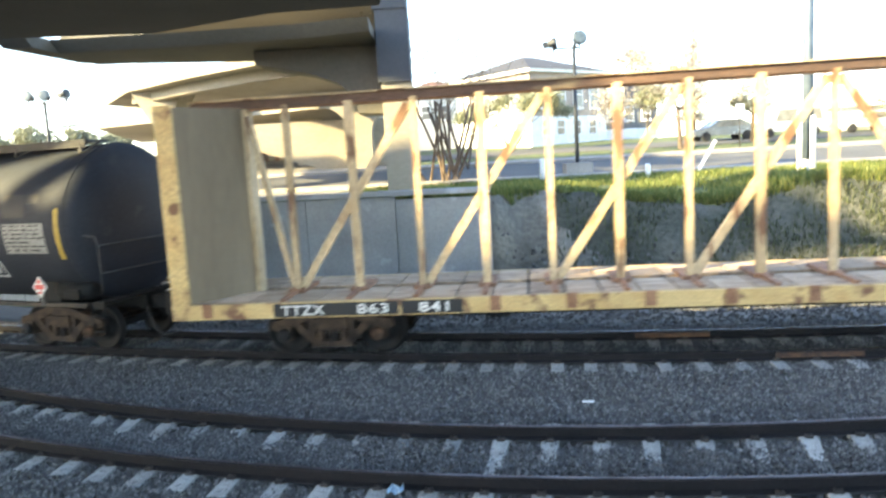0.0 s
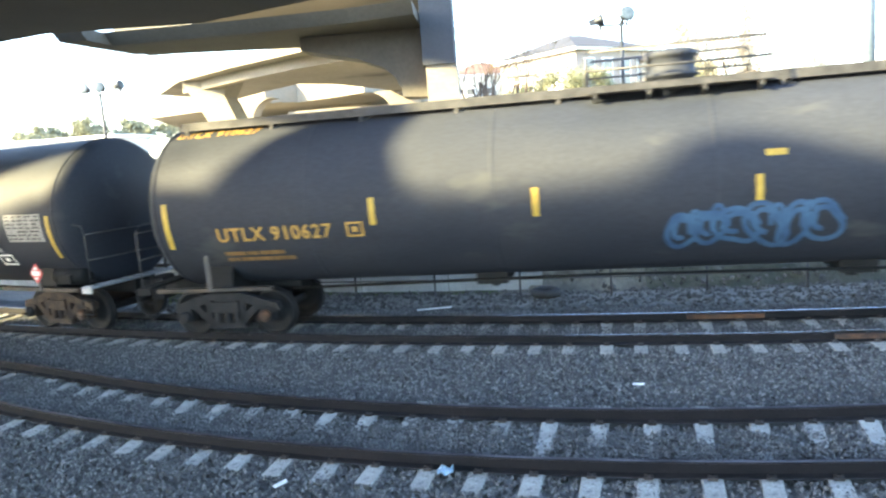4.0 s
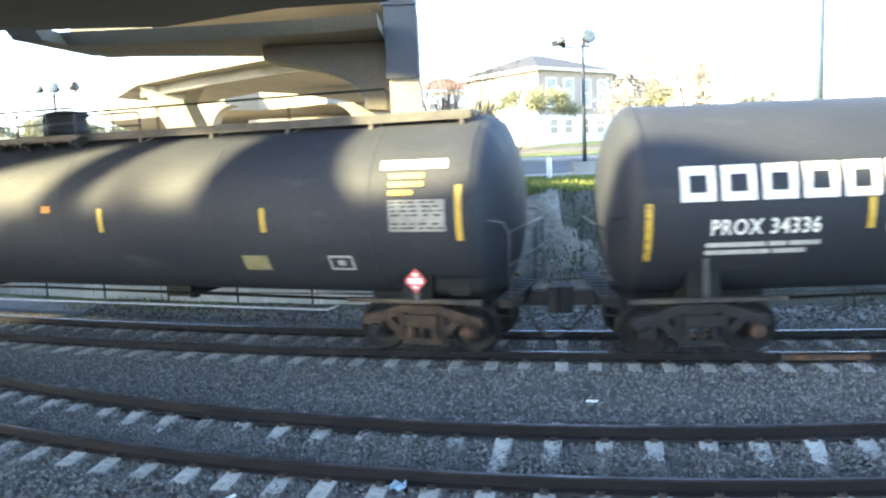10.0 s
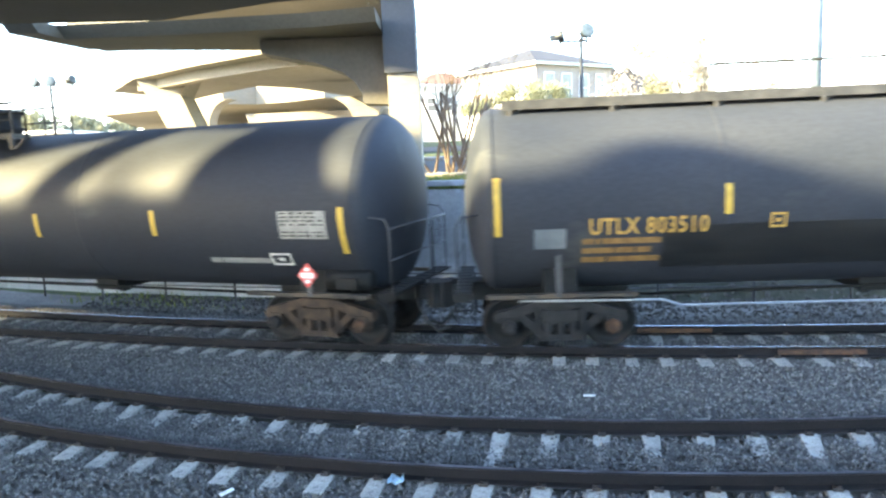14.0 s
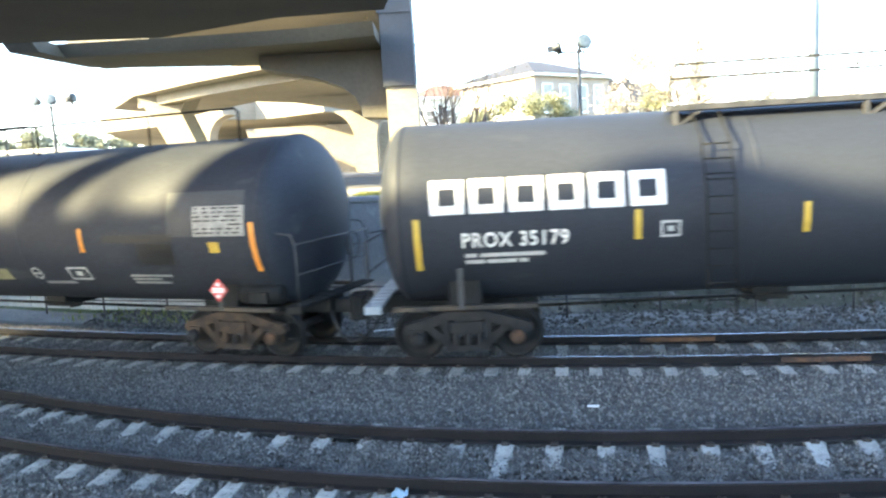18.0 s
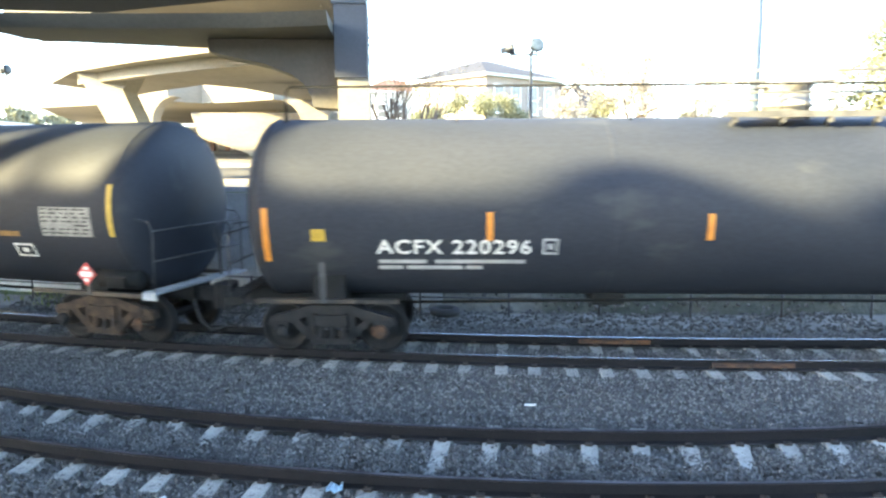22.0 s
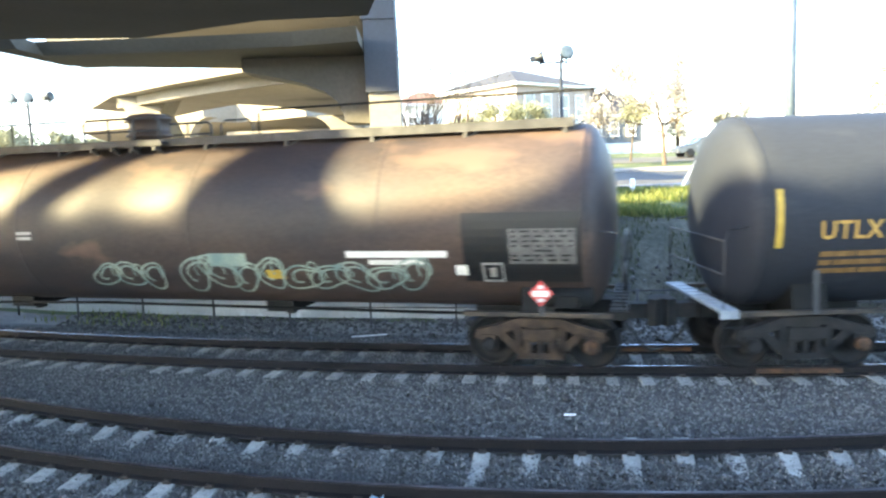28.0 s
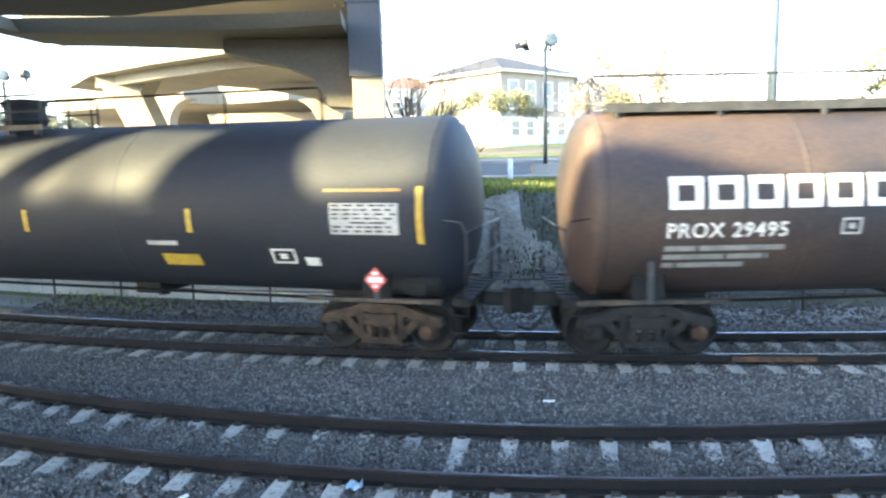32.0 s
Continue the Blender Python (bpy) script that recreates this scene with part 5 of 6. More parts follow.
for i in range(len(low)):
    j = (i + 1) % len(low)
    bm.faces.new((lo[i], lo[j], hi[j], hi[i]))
part("edge_girder", bm, M_CONC_DIM, via, "concrete girder between two decks, shade put into its colour")
# Invented slab above the view; it only keeps sun off the upper pier.
bm = bmesh.new()
plan_slab(bm, [(-10.2, 15.0), (-2.4, 18.7), (-2.4, 20.4), (-10.2, 18.4)], SOFFIT + 3.6, SOFFIT + 4.5)
part("pier_shade_deck", bm, M_CONC, via, "unseen concrete slab added to shade the upper pier")
bm = bmesh.new()
near = [(-1.5, 21.7), (-3.6, 22.7), (-6.0, 24.1), (-9.0, 26.4), (-12.4, 29.5)]
far = [(-15.6, 34.5), (-13.6, 40.2), (-11.0, 37.0), (-8.7, 34.6), (-7.25, 36.4), (-6.25, 39.7), (-5.3, 43.4), (-3.4, 42)]
plan_slab(bm, near + far, SOFFIT, SOFFIT + 0.28)
part("far_deck", bm, M_CONC, via, "curved concrete ramp deck")
for off, w in ((1.4, 0.5),):
    bm = bmesh.new()
    pts = [(x - off * 0.12, y + off) for x, y in near[:5]]
    for (ax, ay), (bx, by) in zip(pts, pts[1:]):
        bar(bm, (ax, ay, SOFFIT - 0.18), (bx + (bx - ax) * 0.02, by + (by - ay) * 0.02, SOFFIT - 0.18), w, 0.38)
    part("girder_rib", bm, M_CONC, via)
# piers: the tall corner pier, a raked pier, round-shouldered far piers
bm = bmesh.new()
quad_box(bm, -1.53, -0.66, 20.64, 22.4, 2.3, 5.76)
part("pier", bm, M_CONC, via, "tall square concrete pier")
# Same pier above its shadow line, with that shadow painted as a darker colour.
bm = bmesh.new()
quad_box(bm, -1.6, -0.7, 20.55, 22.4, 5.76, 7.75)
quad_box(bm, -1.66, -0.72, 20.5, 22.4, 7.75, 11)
part("pier_shaded_top", bm, M_CONC_SHADED, via, "upper pier with its shade put into the dark colour")
# Haunch takes the dim concrete in place of soffit shade.
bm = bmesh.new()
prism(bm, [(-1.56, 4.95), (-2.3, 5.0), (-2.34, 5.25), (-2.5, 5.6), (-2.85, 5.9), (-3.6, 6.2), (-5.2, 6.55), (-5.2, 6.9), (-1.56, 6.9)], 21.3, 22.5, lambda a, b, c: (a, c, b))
part("pier_haunch", bm, M_CONC_DIM, via)
bm = bmesh.new()
prism(bm, [(-12.35, 6.9), (-10.2, 6.9), (-10.6, 6.2), (-9.0, 2.3), (-10.0, 2.3), (-11.6, 5.6)], 29.6, 31.2, lambda a, b, c: (a, c, b))
part("raked_pier", bm, M_CONC, via, "leaning flared concrete pier")


def shoulder_pier(x, y, w, d, flare):
    bm = bmesh.new()
    side = [(w / 2 + flare * (1 - math.cos(q)), 6.9 - flare * 1.1 * (1 - math.sin(q))) for q in (math.pi / 2 * k / 7 for k in range(8))]
    poly = [(w / 2, 2.3)] + side[:1] + side[1:]
    full = [(x + a, b) for a, b in poly] + [(x - a, b) for a, b in reversed(poly)]
    prism(bm, full, y, y + d, lambda a, b, c: (a, c, b))
    part("flared_pier", bm, M_CONC, via, "round-shouldered concrete pier")


shoulder_pier(-4.6, 43.0, 1.3, 1.4, 1.6)
shoulder_pier(-13.8, 41.0, 1.2, 1.4, 1.3)
shoulder_pier(-9.6, 52.0, 1.2, 1.4, 1.4)
bm = bmesh.new()
plan_slab(bm, [(-23.5, 50), (-13.3, 44.2), (-11.7, 45.8), (-9.7, 44.9), (-6.9, 42.7), (-5.9, 45.5), (-5.2, 48.5), (-4.4, 70), (-31, 76)], SOFFIT - 0.02, SOFFIT + 1.2)
part("farther_deck", bm, M_CONC, via)

bm = bmesh.new()
prism(bm, [(-12.2, 6.26), (-1.5, 6.26), (-1.8, 1.39), (-11.8, 4.79)], 45.0, 45.5, lambda a, b, c: (a, c, b))
part("ramp_wall", bm, M_CONC, via, "pale concrete side wall of a descending ramp")

# ---- retaining wall in panels, bank fence ----
wall = thing("retaining_wall", "stained blue-grey concrete retaining wall below the street", "wall", kind="structure")
x = -30.0
while x < 1.0:
    x2 = x + 2.4
    bm = bmesh.new()
    ya, yb = yc(x) + 4.35, yc(x2) + 4.35
    a = math.atan2(yb - ya, x2 - x)
    lo = [(x + 0.01, ya), (x2 - 0.01, yb), (x2 - 0.01, yb + 0.3), (x + 0.01, ya + 0.3)]
    plan_slab(bm, lo, -0.4, 2.62 + 0.05 * math.sin(x))
    part("wall_panel", bm, M_WALL, wall)
    bm = bmesh.new()
    plan_slab(bm, [(x, ya - 0.05), (x2, yb - 0.05), (x2, yb + 0.35), (x, ya + 0.35)], 2.67, 2.8)
    part("coping", bm, M_WALL, wall)
    x = x2
# Invented wall behind the camera, hiding sunlit ground from the tanks' reflections.
near_wall = thing("bounce_block_wall", "unseen grey wall added behind the camera to block sunlit bounce", "wall", kind="structure")
for k in range(14):
    bm = bmesh.new()
    quad_box(bm, -60 + 7 * k + 0.02, -53 + 7 * k - 0.02, -7.3, -7.0, -0.5, 2.0)
    part("wall_panel", bm, M_WALL, near_wall)
fence = thing("pipe_fence", "low dark pipe fence behind the track", "fence", kind="structure")
for i in range(13):
    x = -12 + i * 2.1
    bm = bmesh.new()
    tube(bm, [(x, yc(x) + 3.55, -0.3), (x, yc(x) + 3.55, 0.62)], 0.03, 6)
    part("fence_post", bm, M_FENCE, fence)
    for z in (0.2, 0.58):
        bm = bmesh.new()
        tube(bm, [(x, yc(x) + 3.55, z), (x + 2.1, yc(x + 2.1) + 3.55, z)], 0.02, 6)
        part("fence_rail", bm, M_FENCE, fence)


def rubble_zone(rnd):
    x = rnd.uniform(-10, 11)
    u = rnd.uniform(2.0, 4.2) if x < 1.2 or rnd.random() < 0.85 else rnd.uniform(4.0, 5.0)
    return x, yc(x) + u, ground_z(x, u)


M_RUBBLE = islands("pale_rubble", (0.04, 0.038, 0.034), (0.15, 0.145, 0.135), 0.9, skew=1.8)
stones("bank_rubble", 5200, "pale broken rubble and litter on the bank", rubble_zone, 0.02, 0.1, M_RUBBLE)


# ---- grass, streets ----
def grass(name, count, zone, seed, lo, hi, label, mat=M_GRASS):
    rnd = random.Random(seed)
    v, f = [], []
    for _ in range(count):
        x, y, z = zone(rnd)
        h, a = rnd.uniform(lo, hi), rnd.uniform(0, 6.28)
        w, lean = rnd.uniform(0.012, 0.03), rnd.uniform(0.05, 0.25)
        c, s = math.cos(a), math.sin(a)
        o = len(v)
        v += [(x - c * w, y - s * w, z - 0.02), (x + c * w, y + s * w, z - 0.02), (x + c * w * 0.6 - s * lean * h, y + s * w * 0.6 + c * lean * h, z + h * 0.6), (x - s * lean * 2.2 * h, y + c * lean * 2.2 * h, z + h)]
        f += [(o, o + 1, o + 2), (o, o + 2, o + 3)]
    tagged(new(name, soup(name, v, f, mat)), label, "grass", kind="stuff")


def verge(rnd):
    x = rnd.uniform(-3, 17)
    k = max(0.0, min(1.0, (x - 1.0) / 1.2))
    while True:
        u = 4.75 + 1.25 * k + rnd.random() ** 1.7 * 7
        if noise.noise(Vector((x * 0.9, u * 0.9, 1.0))) > rnd.uniform(-0.55, 0.25):
            return x, yc(x) + u, ground_z(x, u)


def wall_foot(rnd):
    x = rnd.gauss(-8.6, 1.2)
    u = rnd.uniform(2.6, 4.2)
    return x, yc(x) + u, ground_z(x, u)


grass("verge_grass", 40000, verge, 3, 0.04, 0.22, "long bright green grass along the top of the bank")
def bank_face(rnd):
    while True:
        x, u = rnd.uniform(1.4, 14), rnd.uniform(4.4, 6.1)
        if noise.noise(Vector((x * 0.8, u * 0.8, 5.0))) + (x - 5.5) * 0.09 > rnd.uniform(-0.3, 0.35):
            return x, yc(x) + u, ground_z(x, u)


grass("bank_weeds", 6000, bank_face, 21, 0.05, 0.16, "dark green weeds growing on the earth bank", M_IVY)
grass("weeds", 260, wall_foot, 8, 0.05, 0.2, "sparse weeds at the foot of the wall")


def strip(name, u0, u1, mat, label, category, lift):
    bm = bmesh.new()
    xs = [-140, -80, -40] + list(range(-20, 41, 4)) + [60, 100, 160]
    rows = [[bm.verts.new((x, yc(max(-40, min(60, x))) + u, upland(u) + lift)) for u in (u0, (u0 + u1) / 2, u1)] for x in xs]
    for a, b in zip(rows, rows[1:]):
        for k in (0, 1):
            bm.faces.new((a[k], b[k], b[k + 1], a[k + 1]))
    ext = bmesh.ops.extrude_face_region(bm, geom=bm.faces[:])
    for e in ext["geom"]:
        if isinstance(e, bmesh.types.BMVert):
            e.co.z -= 0.12 + lift
    solid(name, bm, mat, label, category, kind="structure")


strip("pavement", 13.2, 15.0, M_PATH, "pale concrete footpath beside the street", "pavement", 0.14)
strip("road", 15.05, 24.0, M_ROAD, "grey asphalt street behind the bank", "road", 0.04)
strip("pavement", 24.05, 25.6, M_PATH, "pale concrete footpath beside the street", "pavement", 0.16)
strip("road", 33.0, 40.0, M_ROAD, "grey asphalt street behind the bank", "road", 0.04)


# ---- trees and bushes ----
def limb(bm, p, d, length, r, depth, rnd, tips):
    pts, rs = [p], [r]
    q = p.copy()
    for i in range(3):
        d = (d + Vector((rnd.gauss(0, 0.16), rnd.gauss(0, 0.16), rnd.gauss(0.03, 0.12)))).normalized()
        q = q + d * length / 3
        pts.append(q.copy())
        rs.append(r * (1 - 0.2 * (i + 1)))
    tube(bm, pts, rs, 6 if r > 0.03 else 4, False)
    tips.append((q, d, depth))
    if depth > 0:
        for _ in range(rnd.choice((2, 3, 3))):
            nd = (d + Vector((rnd.gauss(0, 0.55), rnd.gauss(0, 0.55), rnd.gauss(0.08, 0.4)))).normalized()
            limb(bm, pts[rnd.choice((2, 3, 3))], nd, length * rnd.uniform(0.6, 0.85), rs[-1] * rnd.uniform(0.55, 0.8), depth - 1, rnd, tips)


def tree(label, at, trunk_h, r, reach, depth, leaves, leaf_mat, seed, bark=None, stems=1, leaf=0.14, spread=0.5):
    rnd = random.Random(seed)
    t = thing("tree", label, "tree", at, group="street trees")
    bm = bmesh.new()
    tips = []
    for s in range(stems):
        lean = Vector((rnd.gauss(0, 0.1 if stems == 1 else 0.28), rnd.gauss(0, 0.1 if stems == 1 else 0.28), 1)).normalized()
        base = Vector((rnd.gauss(0, 0.0 if stems == 1 else 0.35), rnd.gauss(0, 0.0 if stems == 1 else 0.3), -0.1))
        top = base + lean * trunk_h
        tube(bm, [base, base + lean * trunk_h * 0.1, base + lean * trunk_h * 0.5 + Vector((rnd.gauss(0, 0.04), 0, 0)), top], [r * 1.35, r, r * 0.85, r * 0.7], 8)
        for k in range(4 if stems == 1 else 2):
            a = 2 * math.pi * k / 4 + rnd.uniform(-0.5, 0.5)
            limb(bm, top - lean * rnd.uniform(0, 0.25) * trunk_h, Vector((math.cos(a) * spread * 1.6, math.sin(a) * spread * 1.6, 1.0)).normalized(), reach, r * 0.5, depth, rnd, tips)
    part("trunk", bm, bark or M_BARK, t)
    if leaves:
        v, f = [], []
        ends = [q for q in tips if q[2] <= 1]
        for _ in range(leaves):
            p, d, _k = rnd.choice(ends)
            c = p - d * rnd.uniform(0, reach * 0.4) + Vector((rnd.gauss(0, 0.36), rnd.gauss(0, 0.36), rnd.gauss(0, 0.27))) * reach * 0.6
            a = Vector((rnd.gauss(0, 1), rnd.gauss(0, 1), rnd.gauss(0, 1))).normalized()
            b = a.orthogonal().normalized()
            s = leaf * rnd.uniform(0.5, 1.2)
            o = len(v)
            v += [tuple(c - a * s), tuple(c + b * s * 0.5), tuple(c + a * s), tuple(c - b * s * 0.5)]
            f.append((o, o + 1, o + 2, o + 3))
        ob = new("crown", soup("crown", v, f, leaf_mat))
        ob.parent = t
    return t


def pointed_tree(label, at, height, wide, leaves, leaf_mat, seed, leaf):
    """A tall tree with a straight trunk, drooping side branches and an uneven pointed crown."""
    rnd = random.Random(seed)
    t = thing("tree", label, "tree", at, group="street trees")
    bm = bmesh.new()
    tube(bm, [(0, 0, -0.1), (0.05, 0, height * 0.4), (0, 0.04, height * 0.97)], [0.26, 0.17, 0.03], 8)
    twigs = []
    for k in range(64):
        q = 0.14 + 0.84 * (k / 63) ** 1.1
        a = k * 2.4 + rnd.uniform(-0.4, 0.4)
        reach = wide * (1 - q) ** 0.75 * rnd.uniform(0.55, 1.1) + 0.15
        p = Vector((0, 0, height * q))
        mid = p + Vector((math.cos(a) * reach * 0.55, math.sin(a) * reach * 0.55, 0.18 * reach))
        end = p + Vector((math.cos(a) * reach, math.sin(a) * reach, -0.12 * reach))
        tube(bm, [p, mid, end], [0.06 * (1 - q) + 0.02, 0.03, 0.012], 5, False)
        twigs.append((p, mid, end, reach))
    part("trunk", bm, M_BARK, t)
    v, f = [], []
    while len(f) < leaves:
        p, mid, end, reach = rnd.choices(twigs, [w[3] for w in twigs])[0]
        u = rnd.uniform(0.15, 1.05)
        c = p.lerp(mid, u * 2) if u < 0.5 else mid.lerp(end, u * 2 - 1)
        c = c + Vector((rnd.gauss(0, 0.16), rnd.gauss(0, 0.16), rnd.gauss(-0.1, 0.17))) * (0.5 + 0.35 * reach)
        a = Vector((rnd.gauss(0, 1), rnd.gauss(0, 1), rnd.gauss(0, 1))).normalized()
        b = a.orthogonal().normalized()
        z = leaf * rnd.uniform(0.5, 1.2)
        o = len(v)
        v += [tuple(c - a * z), tuple(c + b * z * 0.5), tuple(c + a * z), tuple(c - b * z * 0.5)]
        f.append((o, o + 1, o + 2, o + 3))
    new("crown", soup("crown", v, f, leaf_mat)).parent = t


def land(x, y):
    return upland(y - yc(max(-40, min(60, x))))


def on(x, y):
    return (x, y, land(x, y))


tree("leafless multi-stemmed tree with brown stems by the pier", on(0.35, 28), 3.3, 0.06, 1.6, 3, 3200, M_TWIG, 11, M_PALEBARK, 12, 0.055, 0.3)
tree("leafless young tree with several brown stems", on(1.6, 36), 2.9, 0.06, 1.3, 3, 1500, M_TWIG, 21, M_PALEBARK, 5, 0.055, 0.3)
tree("small round tree with thin yellow-green leaves beside the house", on(4.9, 49), 2.5, 0.09, 1.25, 3, 6500, M_LEAF, 12, M_PALEBARK, 2, 0.12, 0.75)
tree("bare spreading street tree with tan twigs and leaves", on(14.0, 42), 2.6, 0.14, 2.7, 3, 12000, M_LEAFPALE, 13, M_PALEBARK, 1, 0.1, 1.15)
tree("young tree with yellow autumn leaves", on(13.4, 47), 2.2, 0.08, 1.0, 2, 900, M_LEAF, 14, None, 1, 0.13)
tree("small dull green tree", on(19.9, 46), 2.2, 0.14, 0.95, 2, 2200, M_LEAFDARK, 15, None, 1, 0.12, 0.6)
pointed_tree("tall slender tree with thin pale foliage", on(26.0, 74), 10.8, 2.0, 2800, M_LEAFPALE, 16, 0.2)
pointed_tree("tall pointed tree with yellow-green leaves", on(33.9, 46), 14.5, 6.2, 19000, M_LEAF, 17, 0.19)
for i, (x, y) in enumerate(((-52, 92), (-47, 95), (-57, 90), (-43, 99), (-38, 104), (-62, 96))):
    tree("distant dull green tree", on(x, y), 2.0, 0.25, 1.9 - 0.15 * (i % 3), 2, 1700, M_LEAFDARK, 30 + i, None, 1, 0.3)


# ---- lamps and poles ----
def flood_lamp(at, height, heads, label):
    """A thin mast with round floodlights on a cross-arm."""
    lamp = thing("street_lamp", label, "street lamp", at)
    bm = bmesh.new()
    tube(bm, [(0, 0, 0), (0, 0, height * 0.5), (0, 0, height)], [0.085, 0.075, 0.065], 8)
    part("mast", bm, M_LAMP, lamp)
    bm = bmesh.new()
    quad_box(bm, -0.62, 0.62, -0.62, 0.62, -0.4, 0.1)
    quad_box(bm, -0.5, 0.5, -0.5, 0.5, 0.1, 0.5)
    part("pedestal", bm, M_PATH, lamp, "concrete block pedestal")
    xs = [h[0] for h in heads]
    bm = bmesh.new()
    tube(bm, [(min(xs), 0, height - 0.12), (max(xs), 0, height - 0.12)], 0.042, 6)
    part("cross_arm", bm, M_LAMP, lamp)
    for x, dz, turn, r in heads:
        m = Matrix.Translation((x, 0, height + dz)) @ Matrix.Rotation(radians(turn), 4, "Z") @ Matrix.Rotation(radians(-12), 4, "X")
        bm = bmesh.new()
        lathe(bm, [(-0.16, r), (-0.14, r + 0.02), (-0.08, r), (0.02, r * 0.9), (0.16, r * 0.55), (0.2, r * 0.3)], "y", 18)
        quad_box(bm, -0.1, 0.1, 0.1, 0.36, -0.1, 0.12)
        for sx in (-1, 1):
            bar(bm, (sx * (r + 0.03), 0.02, 0), (sx * r * 0.4, 0.02, -r - 0.06), 0.03, 0.04)
        quad_box(bm, -0.03, 0.03, -0.02, 0.05, -r - 0.18, -r + 0.04)
        bm.transform(m)
        head = part("lamp_head", bm, M_LAMP, lamp)
        bm = bmesh.new()
        lathe(bm, [(-0.175, r * 0.3), (-0.17, r * 0.85), (-0.162, r * 0.93)], "y", 18)
        bm.transform(m)
        part("lens", bm, M_LENS, head, "pale glass lens")


flood_lamp((5.32, 28, 2.6), 4.95, [(0.2, 0.22, 8, 0.26), (-0.82, 0.08, 82, 0.2)], "dark twin floodlight on a thin mast")
flood_lamp((-18.2, 34, 2.9), 4.3, [(-0.72, 0.25, 0, 0.24), (0.05, 0.25, 10, 0.24), (0.98, 0.28, 70, 0.2)], "dark triple floodlight on a thin mast")
pole = thing("utility_pole", "tall blue-grey tapered steel pole", "pole", (11.2, 22, 2.4))
bm = bmesh.new()
tube(bm, [(0, 0, 0), (0, 0, 4), (0, 0, 10)], [0.16, 0.145, 0.115], 12)
part("shaft", bm, M_POLE, pole)
bm = bmesh.new()
lathe(bm, [(-0.2, 0.3), (0.1, 0.3), (0.14, 0.2), (0.5, 0.17)], "z", 14)
part("base", bm, M_WTRIM, pole, "white-painted base")
for x, y, z in ((10.75, 21.6, 1.9), (11.05, 21.4, 1.7)):
    bol = thing("white_post", "white-painted wooden post beside the pole", "post", (x, y, 2.5), group="white posts")
    bm = bmesh.new()
    lathe(bm, [(-0.2, 0.085), (z * 0.94, 0.08), (z, 0.05)], "z", 10)
    part("shaft", bm, M_WTRIM, bol)
for x, y, h in ((3.45, 24.5, 0.85), (6.9, 24.0, 0.5)):
    bol = thing("white_post", "short white marker post in the grass", "post", (x, y, 2.5), group="white posts")
    bm = bmesh.new()
    lathe(bm, [(-0.2, 0.09), (h * 0.93, 0.09), (h, 0.06)], "z", 10)
    part("shaft", bm, M_WTRIM, bol)
sign = thing("street_sign", "small sign on a thin grey pole", "sign", on(16.6, 40))
bm = bmesh.new()
tube(bm, [(0, 0, 0), (0, 0, 2.4)], 0.035, 6)
part("pole", bm, M_GALV, sign)
bm = bmesh.new()
quad_box(bm, -0.25, 0.25, -0.06, -0.03, 1.8, 2.4)
part("plate", bm, M_WTRIM, sign)
sup = thing("tree_stake", "pale slanting timber prop in the grass", "stake", (8.6, 24.5, 2.5))
bm = bmesh.new()
bar(bm, (0, 0, -0.1), (0.75, 0, 1.15), 0.09, 0.09)
part("prop", bm, M_WTRIM, sup)


# ---- houses ----
def window(parent, m, w, h, frame=M_WTRIM):
    """A framed sash window with a sill and two panes; m places its centre on a wall that faces -y."""
    t = 0.1

    def slab(name, x0, x1, y0, y1, z0, z1, mat, under):
        bm = bmesh.new()
        quad_box(bm, x0, x1, y0, y1, z0, z1)
        bmesh.ops.bevel(bm, geom=bm.edges[:], offset=0.008, segments=1, affect="EDGES")
        bm.transform(m)
        return part(name, bm, mat, under)
    fr = slab("window", -w / 2 - t, w / 2 + t, -0.07, 0.05, -h / 2 - t, h / 2 + t, frame, parent)
    slab("pane", -w / 2, w / 2, -0.078, -0.05, 0.04, h / 2, M_GLASS, fr)
    slab("pane", -w / 2, w / 2, -0.078, -0.05, -h / 2, -0.04, M_GLASS, fr)
    slab("sill", -w / 2 - 0.16, w / 2 + 0.16, -0.16, -0.071, -h / 2 - t - 0.06, -h / 2 - t + 0.02, frame, fr)


def house(name, label, at, rz, w, d, h, low, walls, lowmat, roofs, rise, faces, over=0.5, gable=False):
    ob = thing(name, label, "house", at, rz)
    bm = bmesh.new()
    quad_box(bm, 0, w, 0, d, low, h)
    part("wall", bm, walls, ob)
    bm = bmesh.new()
    quad_box(bm, -0.04, w + 0.04, -0.04, d + 0.04, -0.6, low)
    part("lower_wall", bm, lowmat, ob)
    bm = bmesh.new()
    quad_box(bm, -over, w + over, -over, d + over, h, h + 0.22)
    part("eave_board", bm, M_WTRIM, ob)
    bm = bmesh.new()
    o = over + 0.08
    z = h + 0.224
    b = [bm.verts.new(p) for p in ((-o, -o, z), (w + o, -o, z), (w + o, d + o, z), (-o, d + o, z))]
    k = 0 if gable else min(w, d) * 0.42
    r = [bm.verts.new(p) for p in ((k - (o if gable else 0), d / 2, z + rise), (w - k + (o if gable else 0), d / 2, z + rise))]
    for f in ((b[0], b[1], r[1], r[0]), (b[2], b[3], r[0], r[1]), (b[1], b[2], r[1]), (b[3], b[0], r[0]), (b[3], b[2], b[1], b[0])):
        bm.faces.new(f)
    part("roof", bm, roofs, ob)
    for side, x, z, ww, hh in faces:
        m = pose(x, 0, z) if side == "front" else pose(0, x, z, 0, 0, -90)
        window(ob, m @ pose(0, -0.045, 0), ww, hh)
    return ob


up = 4.05
